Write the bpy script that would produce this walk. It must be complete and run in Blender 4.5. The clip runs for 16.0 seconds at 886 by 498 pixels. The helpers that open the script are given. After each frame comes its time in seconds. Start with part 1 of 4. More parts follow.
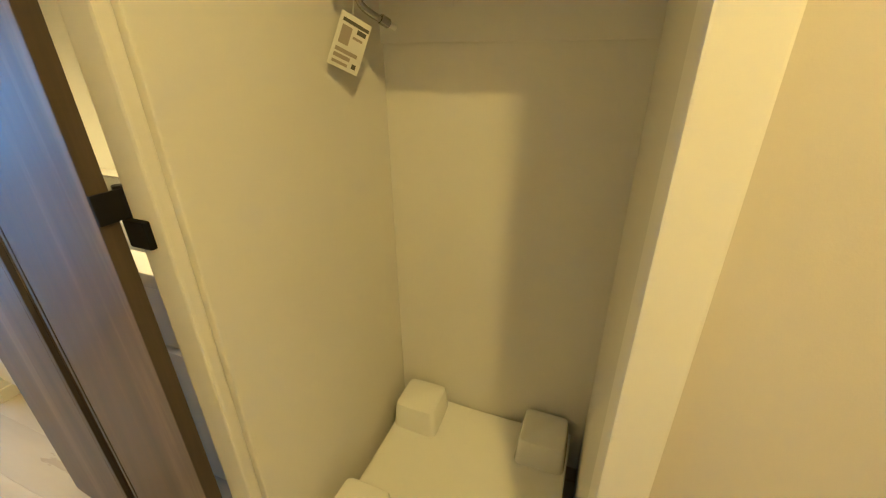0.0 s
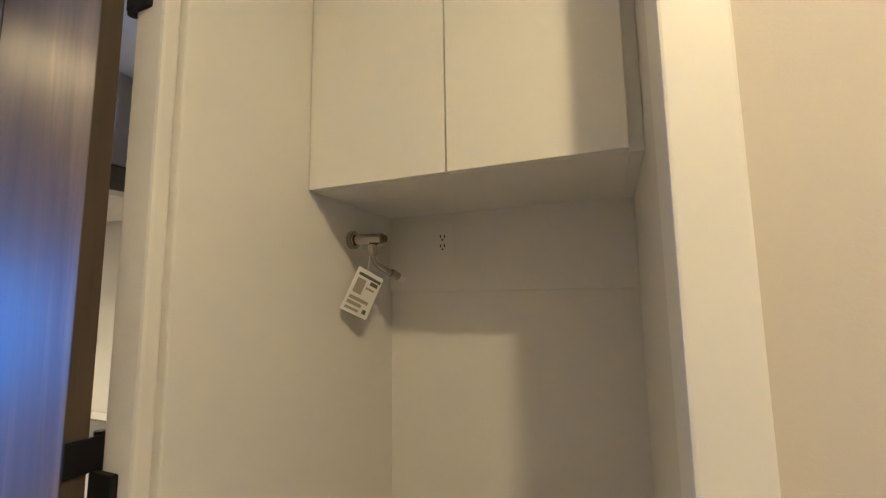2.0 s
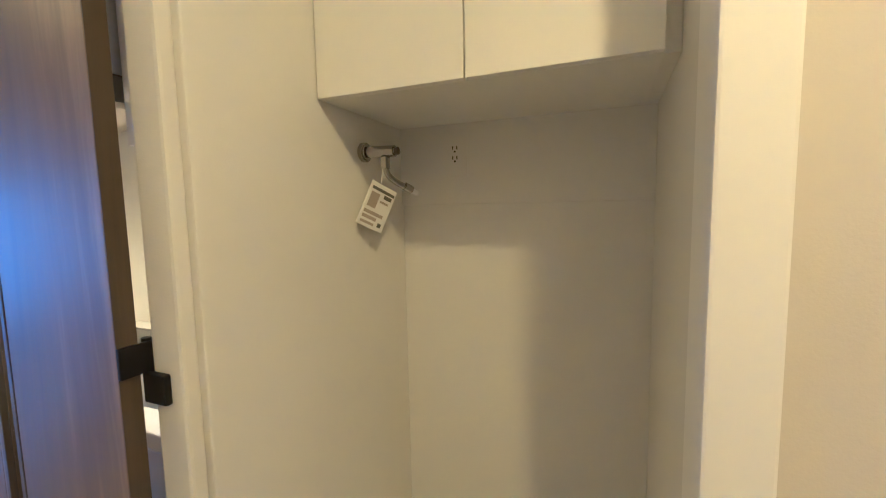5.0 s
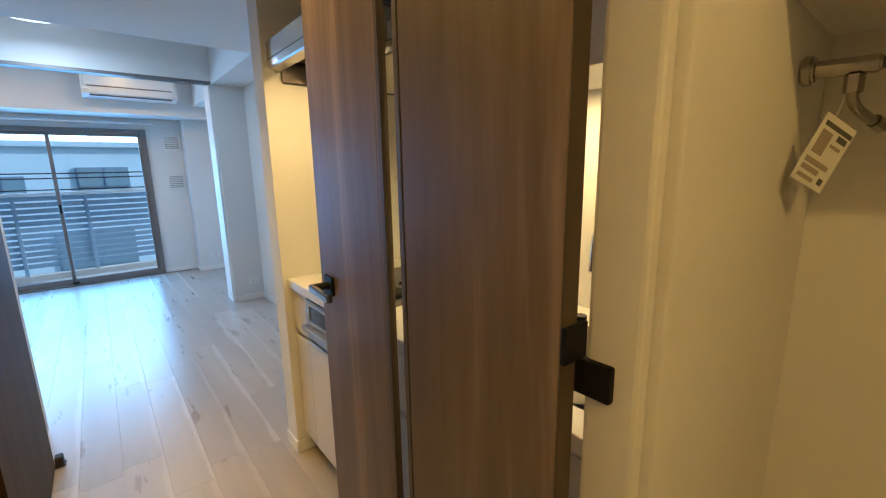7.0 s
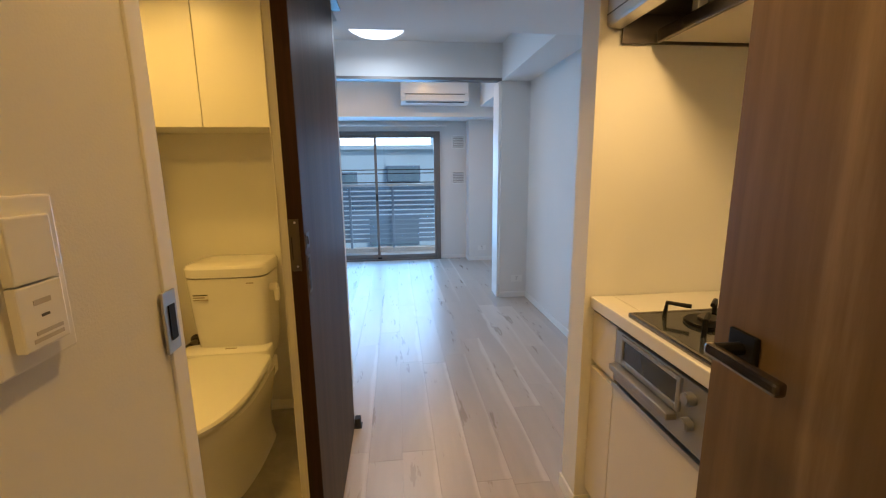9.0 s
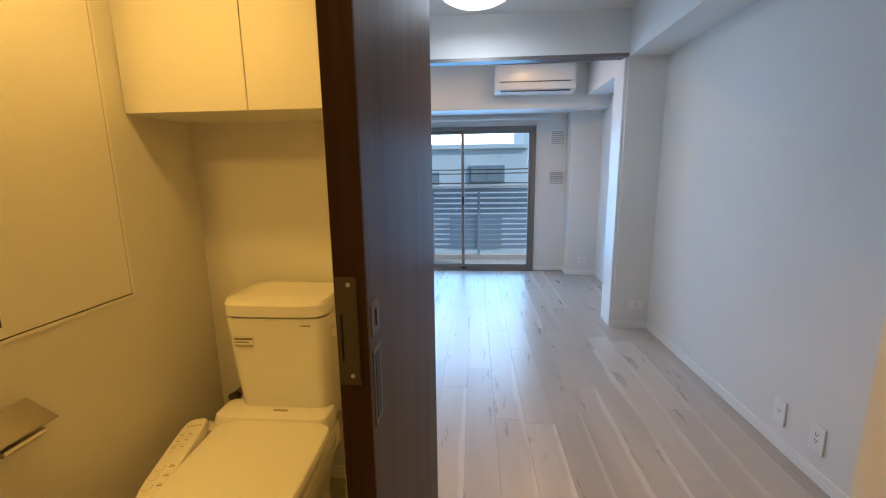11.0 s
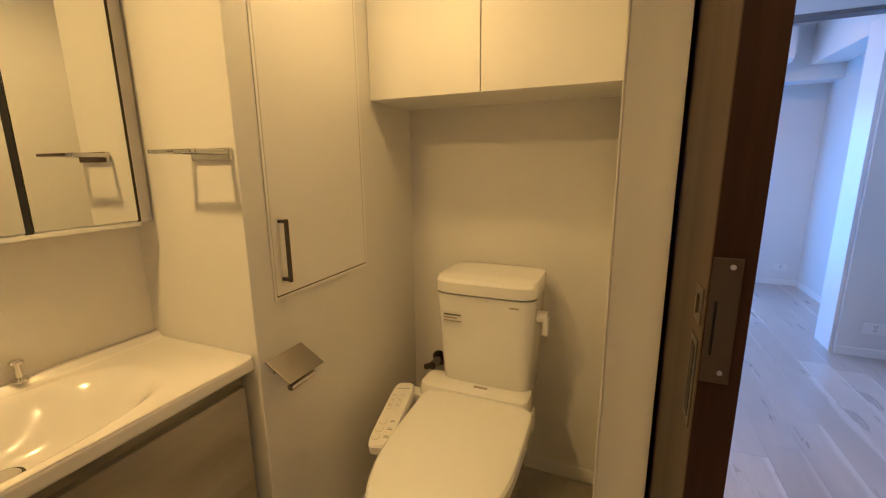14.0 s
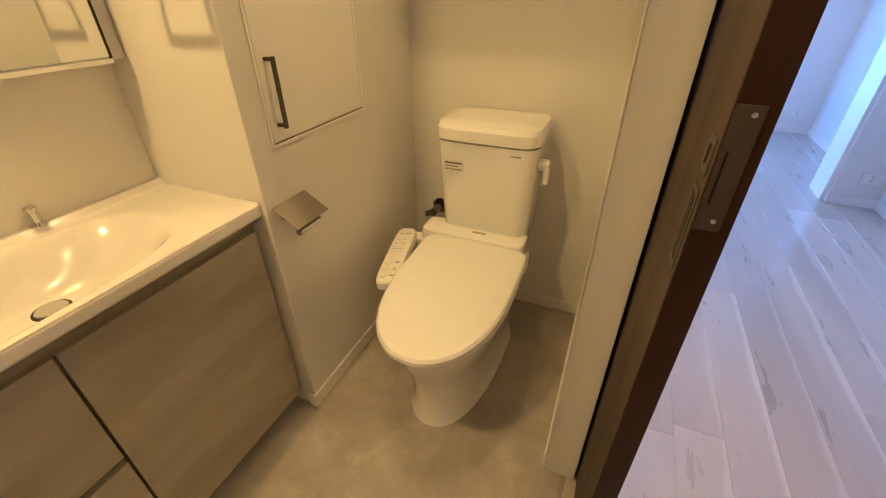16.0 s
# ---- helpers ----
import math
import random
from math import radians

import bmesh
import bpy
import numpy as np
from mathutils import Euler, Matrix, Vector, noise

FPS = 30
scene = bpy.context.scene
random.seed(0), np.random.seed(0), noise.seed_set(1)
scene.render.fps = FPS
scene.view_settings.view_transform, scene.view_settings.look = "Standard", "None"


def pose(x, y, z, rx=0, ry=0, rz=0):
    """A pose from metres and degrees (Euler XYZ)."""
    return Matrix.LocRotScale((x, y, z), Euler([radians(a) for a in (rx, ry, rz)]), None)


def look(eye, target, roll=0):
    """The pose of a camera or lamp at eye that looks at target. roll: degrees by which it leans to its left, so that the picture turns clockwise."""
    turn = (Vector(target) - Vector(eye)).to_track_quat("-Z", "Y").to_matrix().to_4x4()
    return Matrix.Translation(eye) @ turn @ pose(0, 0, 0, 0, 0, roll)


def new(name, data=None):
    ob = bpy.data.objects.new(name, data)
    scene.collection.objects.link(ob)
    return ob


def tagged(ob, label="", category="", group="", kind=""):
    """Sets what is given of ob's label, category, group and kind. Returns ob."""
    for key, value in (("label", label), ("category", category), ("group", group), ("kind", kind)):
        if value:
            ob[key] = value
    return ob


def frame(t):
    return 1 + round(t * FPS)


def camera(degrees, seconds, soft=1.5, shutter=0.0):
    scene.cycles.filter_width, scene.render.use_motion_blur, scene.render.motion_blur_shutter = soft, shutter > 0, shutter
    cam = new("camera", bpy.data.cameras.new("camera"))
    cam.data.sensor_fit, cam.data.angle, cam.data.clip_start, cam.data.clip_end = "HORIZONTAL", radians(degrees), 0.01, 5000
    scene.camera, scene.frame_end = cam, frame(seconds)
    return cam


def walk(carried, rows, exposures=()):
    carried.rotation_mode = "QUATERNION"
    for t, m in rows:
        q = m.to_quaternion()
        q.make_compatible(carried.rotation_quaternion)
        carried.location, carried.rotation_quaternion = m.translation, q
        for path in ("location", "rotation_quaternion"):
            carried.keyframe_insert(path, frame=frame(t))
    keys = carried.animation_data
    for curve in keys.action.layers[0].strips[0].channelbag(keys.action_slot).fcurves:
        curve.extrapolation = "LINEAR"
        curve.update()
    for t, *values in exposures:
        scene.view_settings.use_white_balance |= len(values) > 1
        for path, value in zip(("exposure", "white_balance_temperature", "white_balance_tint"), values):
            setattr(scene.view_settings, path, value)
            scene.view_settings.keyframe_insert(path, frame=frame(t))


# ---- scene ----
cam = camera(94.0, 16.0, soft=1.2)
PATH = [
    (0, (-0.0431, 0.208, 1.3004), (1.6319, 0.8795, 0.4382), -0.54),
    (0.5, (-0.042, 0.207, 1.3), (1.728, 0.922, 0.703), -0.6),
    (1, (-0.046, 0.209, 1.297), (1.791, 0.944, 1.002), -0.6),
    (1.5, (-0.048, 0.207, 1.299), (1.807, 0.953, 1.292), -0.6),
    (2, (-0.049, 0.208, 1.304), (1.795, 0.946, 1.536), -0.8),
    (2.5, (-0.051, 0.208, 1.306), (1.763, 0.936, 1.727), -0.8),
    (3, (-0.053, 0.204, 1.308), (1.758, 0.936, 1.736), -0.7),
    (3.5, (-0.059, 0.209, 1.312), (1.785, 0.943, 1.559), -0.9),
    (3.7, (-0.058, 0.209, 1.313), (1.796, 0.946, 1.466), -1.0),
    (5.8, (-0.063, 0.326, 1.306), (1.717, 1.157, 0.935), -0.8),
    (6, (-0.057, 0.39, 1.321), (1.683, 1.287, 0.911), -0.0),
    (6.5, (-0.051, 0.543, 1.312), (1.505, 1.736, 0.917), -0.6),
    (7, (-0.103, 0.619, 1.306), (1.148, 2.13, 0.916), -1.0),
    (7.5, (-0.144, 0.679, 1.296), (0.761, 2.421, 0.912), -1.0),
    (8, (-0.151, 0.787, 1.274), (0.434, 2.662, 0.896), -1.1),
    (8.5, (-0.154, 0.899, 1.266), (0.199, 2.831, 0.893), -1.1),
    (8.7, (-0.16, 0.97, 1.27), (0.128, 2.914, 0.896), -0.9),
    (10.8, (-0.268, 1.702, 1.275), (-0.346, 3.666, 0.907), -0.8),
    (11, (-0.285, 1.729, 1.274), (-0.44, 3.689, 0.906), -0.8),
    (11.5, (-0.327, 1.744, 1.273), (-0.705, 3.673, 0.907), -0.8),
    (12, (-0.382, 1.732, 1.268), (-0.955, 3.613, 0.903), -0.8),
    (12.5, (-0.459, 1.72, 1.263), (-1.158, 3.559, 0.903), -0.7),
    (13, (-0.504, 1.714, 1.253), (-1.256, 3.532, 0.896), -0.6),
    (13.5, (-0.532, 1.71, 1.249), (-1.296, 3.521, 0.885), -0.6),
    (14, (-0.549, 1.705, 1.249), (-1.313, 3.509, 0.846), -0.6),
    (14.5, (-0.556, 1.701, 1.249), (-1.313, 3.483, 0.748), -0.5),
    (15, (-0.555, 1.703, 1.25), (-1.293, 3.438, 0.585), -0.5),
    (15.5, (-0.555, 1.704, 1.25), (-1.26, 3.358, 0.375), -0.5),
    (16, (-0.556, 1.704, 1.25), (-1.215, 3.257, 0.176), -0.4),
]
EXPOSURES = [
    (0.0, 0.80, 4500, -8), (0.5, 0.78, 4400, -5), (1.0, 0.62, 3950, 10), (1.5, 0.50, 3780, 14), (3.5, 0.46, 3700, 14), (5.8, 1.0, 3950, 9), (6.0, 1.02, 4050, 8),
    (6.3, 0.80, 4300, 0), (6.6, 0.50, 4700, -3), (7.0, 0.0, 5050, 4), (7.5, -0.07, 5880, 11), (8.0, -0.06, 5920, 12), (8.7, -0.27, 5650, 11), (11.0, -0.24, 5950, 12),
    (11.5, -0.40, 6070, 13), (12.0, -0.47, 6120, 16), (12.5, -0.48, 5600, 20), (13.0, -0.15, 4780, 21), (14.5, -0.09, 4500, 25), (16.0, 0.22, 4390, 23)]
walk(cam, [(t, look(*p)) for t, *p in PATH], EXPOSURES)

# ---- light and exposure ----
world = bpy.data.worlds.new("world")
scene.world = world
world.use_nodes = True
_nt = world.node_tree
_sky = _nt.nodes.new("ShaderNodeTexSky")
_sky.sky_type = "NISHITA"
_sky.sun_disc = False
_sky.sun_elevation = radians(32.6)
_sky.sun_rotation = radians(110)
_nt.links.new(_sky.outputs[0], _nt.nodes["Background"].inputs[0])
_nt.nodes["Background"].inputs[1].default_value = 0.15

sun = new("sun", bpy.data.lights.new("sun", "SUN"))
sun.data.energy, sun.data.angle, sun.data.color = 3.4, radians(0.6), (1.0, 0.95, 0.88)
sun.matrix_world = look((22, -8, 15), (0, 0, 0))


def lamp(name, x, y, z, watts, color, size, shape="DISK", rx=0.0, ry=0.0, rz=0.0, size_y=None, spread=180):
    data = bpy.data.lights.new(name, "AREA")
    data.shape, data.size, data.energy, data.color = shape, size, watts, color
    if size_y:
        data.size_y = size_y
    data.spread = radians(spread)
    ob = new(name, data)
    ob.matrix_world = pose(x, y, z, rx, ry, rz)
    return ob


WARM = (1.0, 0.525, 0.105)
COOL = (0.88, 0.95, 1.0)
YELLOW = (1.0, 0.525, 0.084)
lamp("hall_lamp", -0.30, -0.226, 2.376, 16.5, WARM, 0.10)
lamp("hall_lamp_middle", 0.0, 1.73, 2.022, 5.0, WARM, 0.07, spread=150)
lamp("hall_lamp_inner", 0.005, 2.88, 2.022, 4.5, WARM, 0.07, spread=100)
lamp("washroom_lamp", -1.05, 2.57, 2.022, 4.7, YELLOW, 0.09, spread=160)
lamp("vanity_lamp", -1.40, 1.74, 2.022, 12.6, YELLOW, 0.09, spread=170)
lamp("kitchen_lamp", 0.872, 1.287, 1.512, 5.0, (1.0, 0.60, 0.20), 0.06)
lamp("hood_lamp", 0.572, 2.05, 1.718, 4.5, (1.0, 0.57, 0.17), 0.05)
lamp("living_lamp", -0.28, 4.50, 2.28, 9.6, COOL, 0.36)
lamp("bedroom_lamp", 0.25, 5.75, 2.36, 5.5, (1.0, 0.55, 0.18), 0.12)
lamp("bedroom_lamp_left", -0.95, 5.75, 2.36, 8.0, (1.0, 0.55, 0.18), 0.12)
lamp("window_sky", -0.43, 7.16, 0.95, 49.0, (0.24, 0.58, 1.0), 1.6, "RECTANGLE", rx=-90, size_y=1.65)


# ---- materials ----
def material(name, base, rough=0.5, metal=0.0, spec=0.5, coat=0.0):
    m = bpy.data.materials.new(name)
    m.use_nodes = True
    b = m.node_tree.nodes["Principled BSDF"]
    b.inputs["Base Color"].default_value = (*base, 1)
    b.inputs["Roughness"].default_value = rough
    b.inputs["Metallic"].default_value = metal
    b.inputs["Specular IOR Level"].default_value = spec
    b.inputs["Coat Weight"].default_value = coat
    return m


def node(m, kind, **values):
    n = m.node_tree.nodes.new(kind)
    for k, v in values.items():
        n.inputs[k].default_value = v
    return n


def link(m, a, b):
    m.node_tree.links.new(a, b)


def coords(m, scale=(1, 1, 1), rot=(0, 0, 0)):
    tc = node(m, "ShaderNodeTexCoord")
    mp = node(m, "ShaderNodeMapping")
    mp.inputs["Scale"].default_value = scale
    mp.inputs["Rotation"].default_value = rot
    link(m, tc.outputs["Object"], mp.inputs["Vector"])
    return mp.outputs["Vector"]


def bump(m, height, strength, distance=0.002):
    b = node(m, "ShaderNodeBump", Strength=strength, Distance=distance)
    link(m, height, b.inputs["Height"])
    link(m, b.outputs["Normal"], m.node_tree.nodes["Principled BSDF"].inputs["Normal"])


def ramp(m, fac, stops):
    r = node(m, "ShaderNodeValToRGB")
    el = r.color_ramp.elements
    while len(el) < len(stops):
        el.new(0.5)
    for e, (p, c) in zip(el, stops):
        e.position, e.color = p, (*c, 1)
    link(m, fac, r.inputs["Fac"])
    return r.outputs["Color"]


def speckled(name, base, rough, fine, strength, amount=0.05, blotch=1.3):
    """A plain coating with fine relief and broad faint unevenness."""
    m = material(name, base, rough)
    v = coords(m)
    n = node(m, "ShaderNodeTexNoise", Scale=fine, Detail=3.0, Roughness=0.6)
    link(m, v, n.inputs["Vector"])
    bump(m, n.outputs["Fac"], strength, 0.0015)
    n2 = node(m, "ShaderNodeTexNoise", Scale=blotch, Detail=2.0)
    link(m, v, n2.inputs["Vector"])
    lo = tuple(c * (1 - amount) for c in base)
    hi = tuple(min(1, c * (1 + amount)) for c in base)
    link(m, ramp(m, n2.outputs["Fac"], [(0.3, lo), (0.7, hi)]), m.node_tree.nodes["Principled BSDF"].inputs["Base Color"])
    return m


def grained(name, dark, mid, light, rough, axis, stretch=14.0, scale=2.2, per_piece=0.0, relief=0.15, coat=0.0, streak=0.5, fine=0.42):
    """Wood with grain along one axis: broad bands, fine fibres, uneven gloss."""
    m = material(name, mid, rough, coat=coat)
    s = [stretch * scale] * 3
    s["xyz".index(axis)] = scale
    v = coords(m, tuple(s))
    if per_piece:
        info = node(m, "ShaderNodeObjectInfo")
        add = node(m, "ShaderNodeVectorMath")
        add.operation = "MULTIPLY_ADD"
        link(m, info.outputs["Random"], add.inputs[0])
        add.inputs[1].default_value = (37.0, 53.0, 71.0)
        link(m, v, add.inputs[2])
        v = add.outputs[0]
    n1 = node(m, "ShaderNodeTexNoise", Scale=0.35, Detail=4.0, Roughness=0.65, Distortion=streak)
    n2 = node(m, "ShaderNodeTexNoise", Scale=2.6, Detail=5.0, Roughness=0.7)
    for n in (n1, n2):
        link(m, v, n.inputs["Vector"])
    mix = node(m, "ShaderNodeMath")
    mix.operation = "MULTIPLY_ADD"
    mix.inputs[1].default_value = fine
    link(m, n2.outputs["Fac"], mix.inputs[0])
    half = node(m, "ShaderNodeMath")
    half.operation = "MULTIPLY"
    half.inputs[1].default_value = 1.02 - fine
    link(m, n1.outputs["Fac"], half.inputs[0])
    link(m, half.outputs[0], mix.inputs[2])
    col = ramp(m, mix.outputs[0], [(0.34, dark), (0.52, mid), (0.70, light)])
    bsdf = m.node_tree.nodes["Principled BSDF"]
    if per_piece:
        hsv = node(m, "ShaderNodeHueSaturation")
        val = node(m, "ShaderNodeMapRange")
        val.inputs["To Min"].default_value, val.inputs["To Max"].default_value = 1 - per_piece, 1 + per_piece
        link(m, info.outputs["Random"], val.inputs["Value"])
        link(m, val.outputs[0], hsv.inputs["Value"])
        link(m, col, hsv.inputs["Color"])
        col = hsv.outputs["Color"]
    link(m, col, bsdf.inputs["Base Color"])
    rr = node(m, "ShaderNodeMapRange")
    rr.inputs["To Min"].default_value, rr.inputs["To Max"].default_value = rough - 0.07, rough + 0.1
    link(m, n2.outputs["Fac"], rr.inputs["Value"])
    link(m, rr.outputs[0], bsdf.inputs["Roughness"])
    bump(m, n2.outputs["Fac"], relief, 0.001)
    return m


def glowing(name, color, strength):
    m = material(name, (0.9, 0.9, 0.9))
    b = m.node_tree.nodes["Principled BSDF"]
    b.inputs["Emission Color"].default_value = (*color, 1)
    b.inputs["Emission Strength"].default_value = strength
    return m


def clear_glass(name, tint=(0.95, 0.98, 1.0)):
    m = bpy.data.materials.new(name)
    m.use_nodes = True
    nt = m.node_tree
    nt.nodes.remove(nt.nodes["Principled BSDF"])
    tr = nt.nodes.new("ShaderNodeBsdfTransparent")
    tr.inputs[0].default_value = (*tint, 1)
    gl = nt.nodes.new("ShaderNodeBsdfGlossy")
    gl.inputs["Roughness"].default_value = 0.02
    fr = nt.nodes.new("ShaderNodeLayerWeight")
    fr.inputs["Blend"].default_value = 0.5
    pw = nt.nodes.new("ShaderNodeMath")
    pw.operation = "POWER"
    pw.inputs[1].default_value = 5.0
    nt.links.new(fr.outputs["Facing"], pw.inputs[0])
    sc = nt.nodes.new("ShaderNodeMath")
    sc.operation = "MULTIPLY_ADD"
    sc.inputs[1].default_value, sc.inputs[2].default_value = 0.5, 0.02
    nt.links.new(pw.outputs[0], sc.inputs[0])
    mx = nt.nodes.new("ShaderNodeMixShader")
    nt.links.new(sc.outputs[0], mx.inputs[0])
    nt.links.new(tr.outputs[0], mx.inputs[1])
    nt.links.new(gl.outputs[0], mx.inputs[2])
    nt.links.new(mx.outputs[0], nt.nodes["Material Output"].inputs[0])
    return m


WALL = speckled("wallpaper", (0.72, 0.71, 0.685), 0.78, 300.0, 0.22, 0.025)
# WALL's relief in a tone about a fifth darker, for one hall wall
DARKERWALL = speckled("darker_wallpaper", (0.60, 0.565, 0.515), 0.78, 300.0, 0.22, 0.03)
CEIL = speckled("ceiling_paper", (0.76, 0.76, 0.75), 0.85, 220.0, 0.2, 0.02)
PAINT = speckled("white_trim", (0.80, 0.785, 0.76), 0.38, 90.0, 0.03, 0.02)
LAMINATE = speckled("white_laminate", (0.76, 0.75, 0.72), 0.34, 120.0, 0.02, 0.015)
PANEL = speckled("kitchen_panel", (0.78, 0.76, 0.71), 0.11, 60.0, 0.01, 0.015)
DOORWOOD = grained("walnut_door", (0.080, 0.052, 0.028), (0.150, 0.102, 0.056), (0.31, 0.230, 0.140), 0.44, "z", 11.0, 1.2, relief=0.15, fine=0.24)
EDGEWOOD = grained("walnut_edge", (0.016, 0.007, 0.003), (0.026, 0.012, 0.0055), (0.042, 0.019, 0.009), 0.45, "z", 20.0, 1.8)
HALLEDGE = grained("brown_edge_band", (0.040, 0.027, 0.014), (0.060, 0.041, 0.022), (0.085, 0.060, 0.034), 0.5, "z", 20.0, 1.8)
DOORWOOD.node_tree.nodes["Principled BSDF"].inputs["Specular IOR Level"].default_value = 0.28
EDGEWOOD.node_tree.nodes["Principled BSDF"].inputs["Specular IOR Level"].default_value = 0.12
# hall door's walnut, darkened so this door's dim light sits in the colour
SLIDERWOOD = grained("shaded_walnut_slider", (0.036, 0.026, 0.018), (0.064, 0.047, 0.033), (0.100, 0.075, 0.054), 0.5, "z", 18.0, 1.6, relief=0.25)
SLIDERWOOD.node_tree.nodes["Principled BSDF"].inputs["Specular IOR Level"].default_value = 0.10
FLOORWOOD = grained("greyed_oak_plank", (0.325, 0.284, 0.246), (0.40, 0.354, 0.312), (0.48, 0.433, 0.388), 0.28, "y", 7.0, 0.8, per_piece=0.10, relief=0.03, streak=0.4, fine=0.20)
FLOORWOOD.node_tree.nodes["Principled BSDF"].inputs["Specular IOR Level"].default_value = 0.75


def sapwood(m, strength=0.75):
    """Pale sapwood bands along one side of some planks, and a few dark knots."""
    nt = m.node_tree
    bsdf = nt.nodes["Principled BSDF"]
    before = bsdf.inputs["Base Color"].links[0].from_socket
    tc = node(m, "ShaderNodeTexCoord")
    sep = node(m, "ShaderNodeSeparateXYZ")
    link(m, tc.outputs["Object"], sep.inputs[0])
    info = node(m, "ShaderNodeObjectInfo")
    wob = node(m, "ShaderNodeTexNoise", Scale=2.2, Detail=3.0)
    off = node(m, "ShaderNodeVectorMath")
    off.operation = "MULTIPLY_ADD"
    off.inputs[1].default_value = (19.0, 23.0, 29.0)
    link(m, info.outputs["Random"], off.inputs[0])
    link(m, tc.outputs["Object"], off.inputs[2])
    link(m, off.outputs[0], wob.inputs["Vector"])
    sx = node(m, "ShaderNodeMath")
    sx.operation = "MULTIPLY_ADD"
    link(m, wob.outputs["Fac"], sx.inputs[0])
    sx.inputs[1].default_value = 0.075
    link(m, sep.outputs["X"], sx.inputs[2])
    band = node(m, "ShaderNodeMapRange")
    band.interpolation_type = "SMOOTHSTEP"
    band.inputs["From Min"].default_value, band.inputs["From Max"].default_value = 0.082, 0.104
    link(m, sx.outputs[0], band.inputs["Value"])
    pick = node(m, "ShaderNodeMath")
    pick.operation = "MULTIPLY"
    pick.inputs[1].default_value = 7.31
    link(m, info.outputs["Random"], pick.inputs[0])
    fr = node(m, "ShaderNodeMath")
    fr.operation = "FRACT"
    link(m, pick.outputs[0], fr.inputs[0])
    gt = node(m, "ShaderNodeMapRange")
    gt.inputs["From Min"].default_value, gt.inputs["From Max"].default_value = 0.40, 0.75
    link(m, fr.outputs[0], gt.inputs["Value"])
    amt = node(m, "ShaderNodeMath")
    amt.operation = "MULTIPLY"
    link(m, band.outputs[0], amt.inputs[0])
    link(m, gt.outputs[0], amt.inputs[1])
    amt2 = node(m, "ShaderNodeMath")
    amt2.operation = "MULTIPLY"
    amt2.inputs[1].default_value = strength
    link(m, amt.outputs[0], amt2.inputs[0])
    mx = node(m, "ShaderNodeMix")
    mx.data_type = "RGBA"
    link(m, amt2.outputs[0], mx.inputs["Factor"])
    link(m, before, mx.inputs["A"])
    mx.inputs["B"].default_value = (0.62, 0.585, 0.54, 1)
    # knots
    sq = node(m, "ShaderNodeMapping")
    sq.inputs["Scale"].default_value = (3.2, 1.1, 3.2)
    link(m, off.outputs[0], sq.inputs["Vector"])
    vo = node(m, "ShaderNodeTexVoronoi", Scale=1.0)
    link(m, sq.outputs[0], vo.inputs["Vector"])
    kn = node(m, "ShaderNodeMapRange")
    kn.interpolation_type = "SMOOTHSTEP"
    kn.inputs["From Min"].default_value, kn.inputs["From Max"].default_value = 0.01, 0.085
    kn.inputs["To Min"].default_value, kn.inputs["To Max"].default_value = 0.11, 0.0
    link(m, vo.outputs["Distance"], kn.inputs["Value"])
    mk = node(m, "ShaderNodeMix")
    mk.data_type = "RGBA"
    link(m, kn.outputs[0], mk.inputs["Factor"])
    link(m, mx.outputs["Result"], mk.inputs["A"])
    mk.inputs["B"].default_value = (0.13, 0.10, 0.085, 1)
    link(m, mk.outputs["Result"], bsdf.inputs["Base Color"])


sapwood(FLOORWOOD, 0.6)
VANITYWOOD = grained("greige_vanity_wood", (0.21, 0.186, 0.140), (0.30, 0.268, 0.210), (0.40, 0.362, 0.292), 0.20, "y", 5.0, 0.8, relief=0.02, coat=0.4)
GREIGE = speckled("greige_drawer_front", (0.66, 0.62, 0.57), 0.3, 60.0, 0.02, 0.03)
CERAMIC = material("white_ceramic", (0.83, 0.825, 0.81), 0.09, coat=0.5)
SEATPLASTIC = material("glossy_white_seat", (0.84, 0.84, 0.83), 0.16, coat=0.3)
PLASTIC = material("white_plastic", (0.78, 0.77, 0.74), 0.28)
BASIN = material("basin_resin", (0.72, 0.70, 0.665), 0.16, coat=0.3)
CHROME = material("chrome", (0.72, 0.72, 0.72), 0.10, 1.0)
STEEL = speckled("brushed_steel", (0.55, 0.54, 0.52), 0.30, 300.0, 0.05, 0.05)
STEEL.node_tree.nodes["Principled BSDF"].inputs["Metallic"].default_value = 1.0
# chrome for the tap in a darker tone than CHROME
TAPCHROME = material("dark_tap_chrome", (0.42, 0.40, 0.37), 0.14, 1.0)
DARKCHROME = material("dark_chrome", (0.22, 0.20, 0.185), 0.2, 1.0)
COVERSTEEL = speckled("satin_steel", (0.36, 0.335, 0.30), 0.36, 260.0, 0.05, 0.05)
COVERSTEEL.node_tree.nodes["Principled BSDF"].inputs["Metallic"].default_value = 1.0
GRILLGREY = speckled("silver_grey_enamel", (0.34, 0.345, 0.36), 0.34, 200.0, 0.03, 0.04)
GRILLGREY.node_tree.nodes["Principled BSDF"].inputs["Metallic"].default_value = 0.6
FILTERCREAM = speckled("cream_enamel", (0.62, 0.57, 0.48), 0.3, 90.0, 0.02, 0.03)
DARKSTEEL = material("dark_metal", (0.09, 0.08, 0.075), 0.35, 0.8)
BLACK = material("black_metal", (0.006, 0.006, 0.0065), 0.5, spec=0.2)
RUBBER = material("black_rubber", (0.02, 0.018, 0.018), 0.7)
DARKGLASS = material("dark_glass", (0.03, 0.032, 0.035), 0.08)
GLASS = clear_glass("clear_glass")
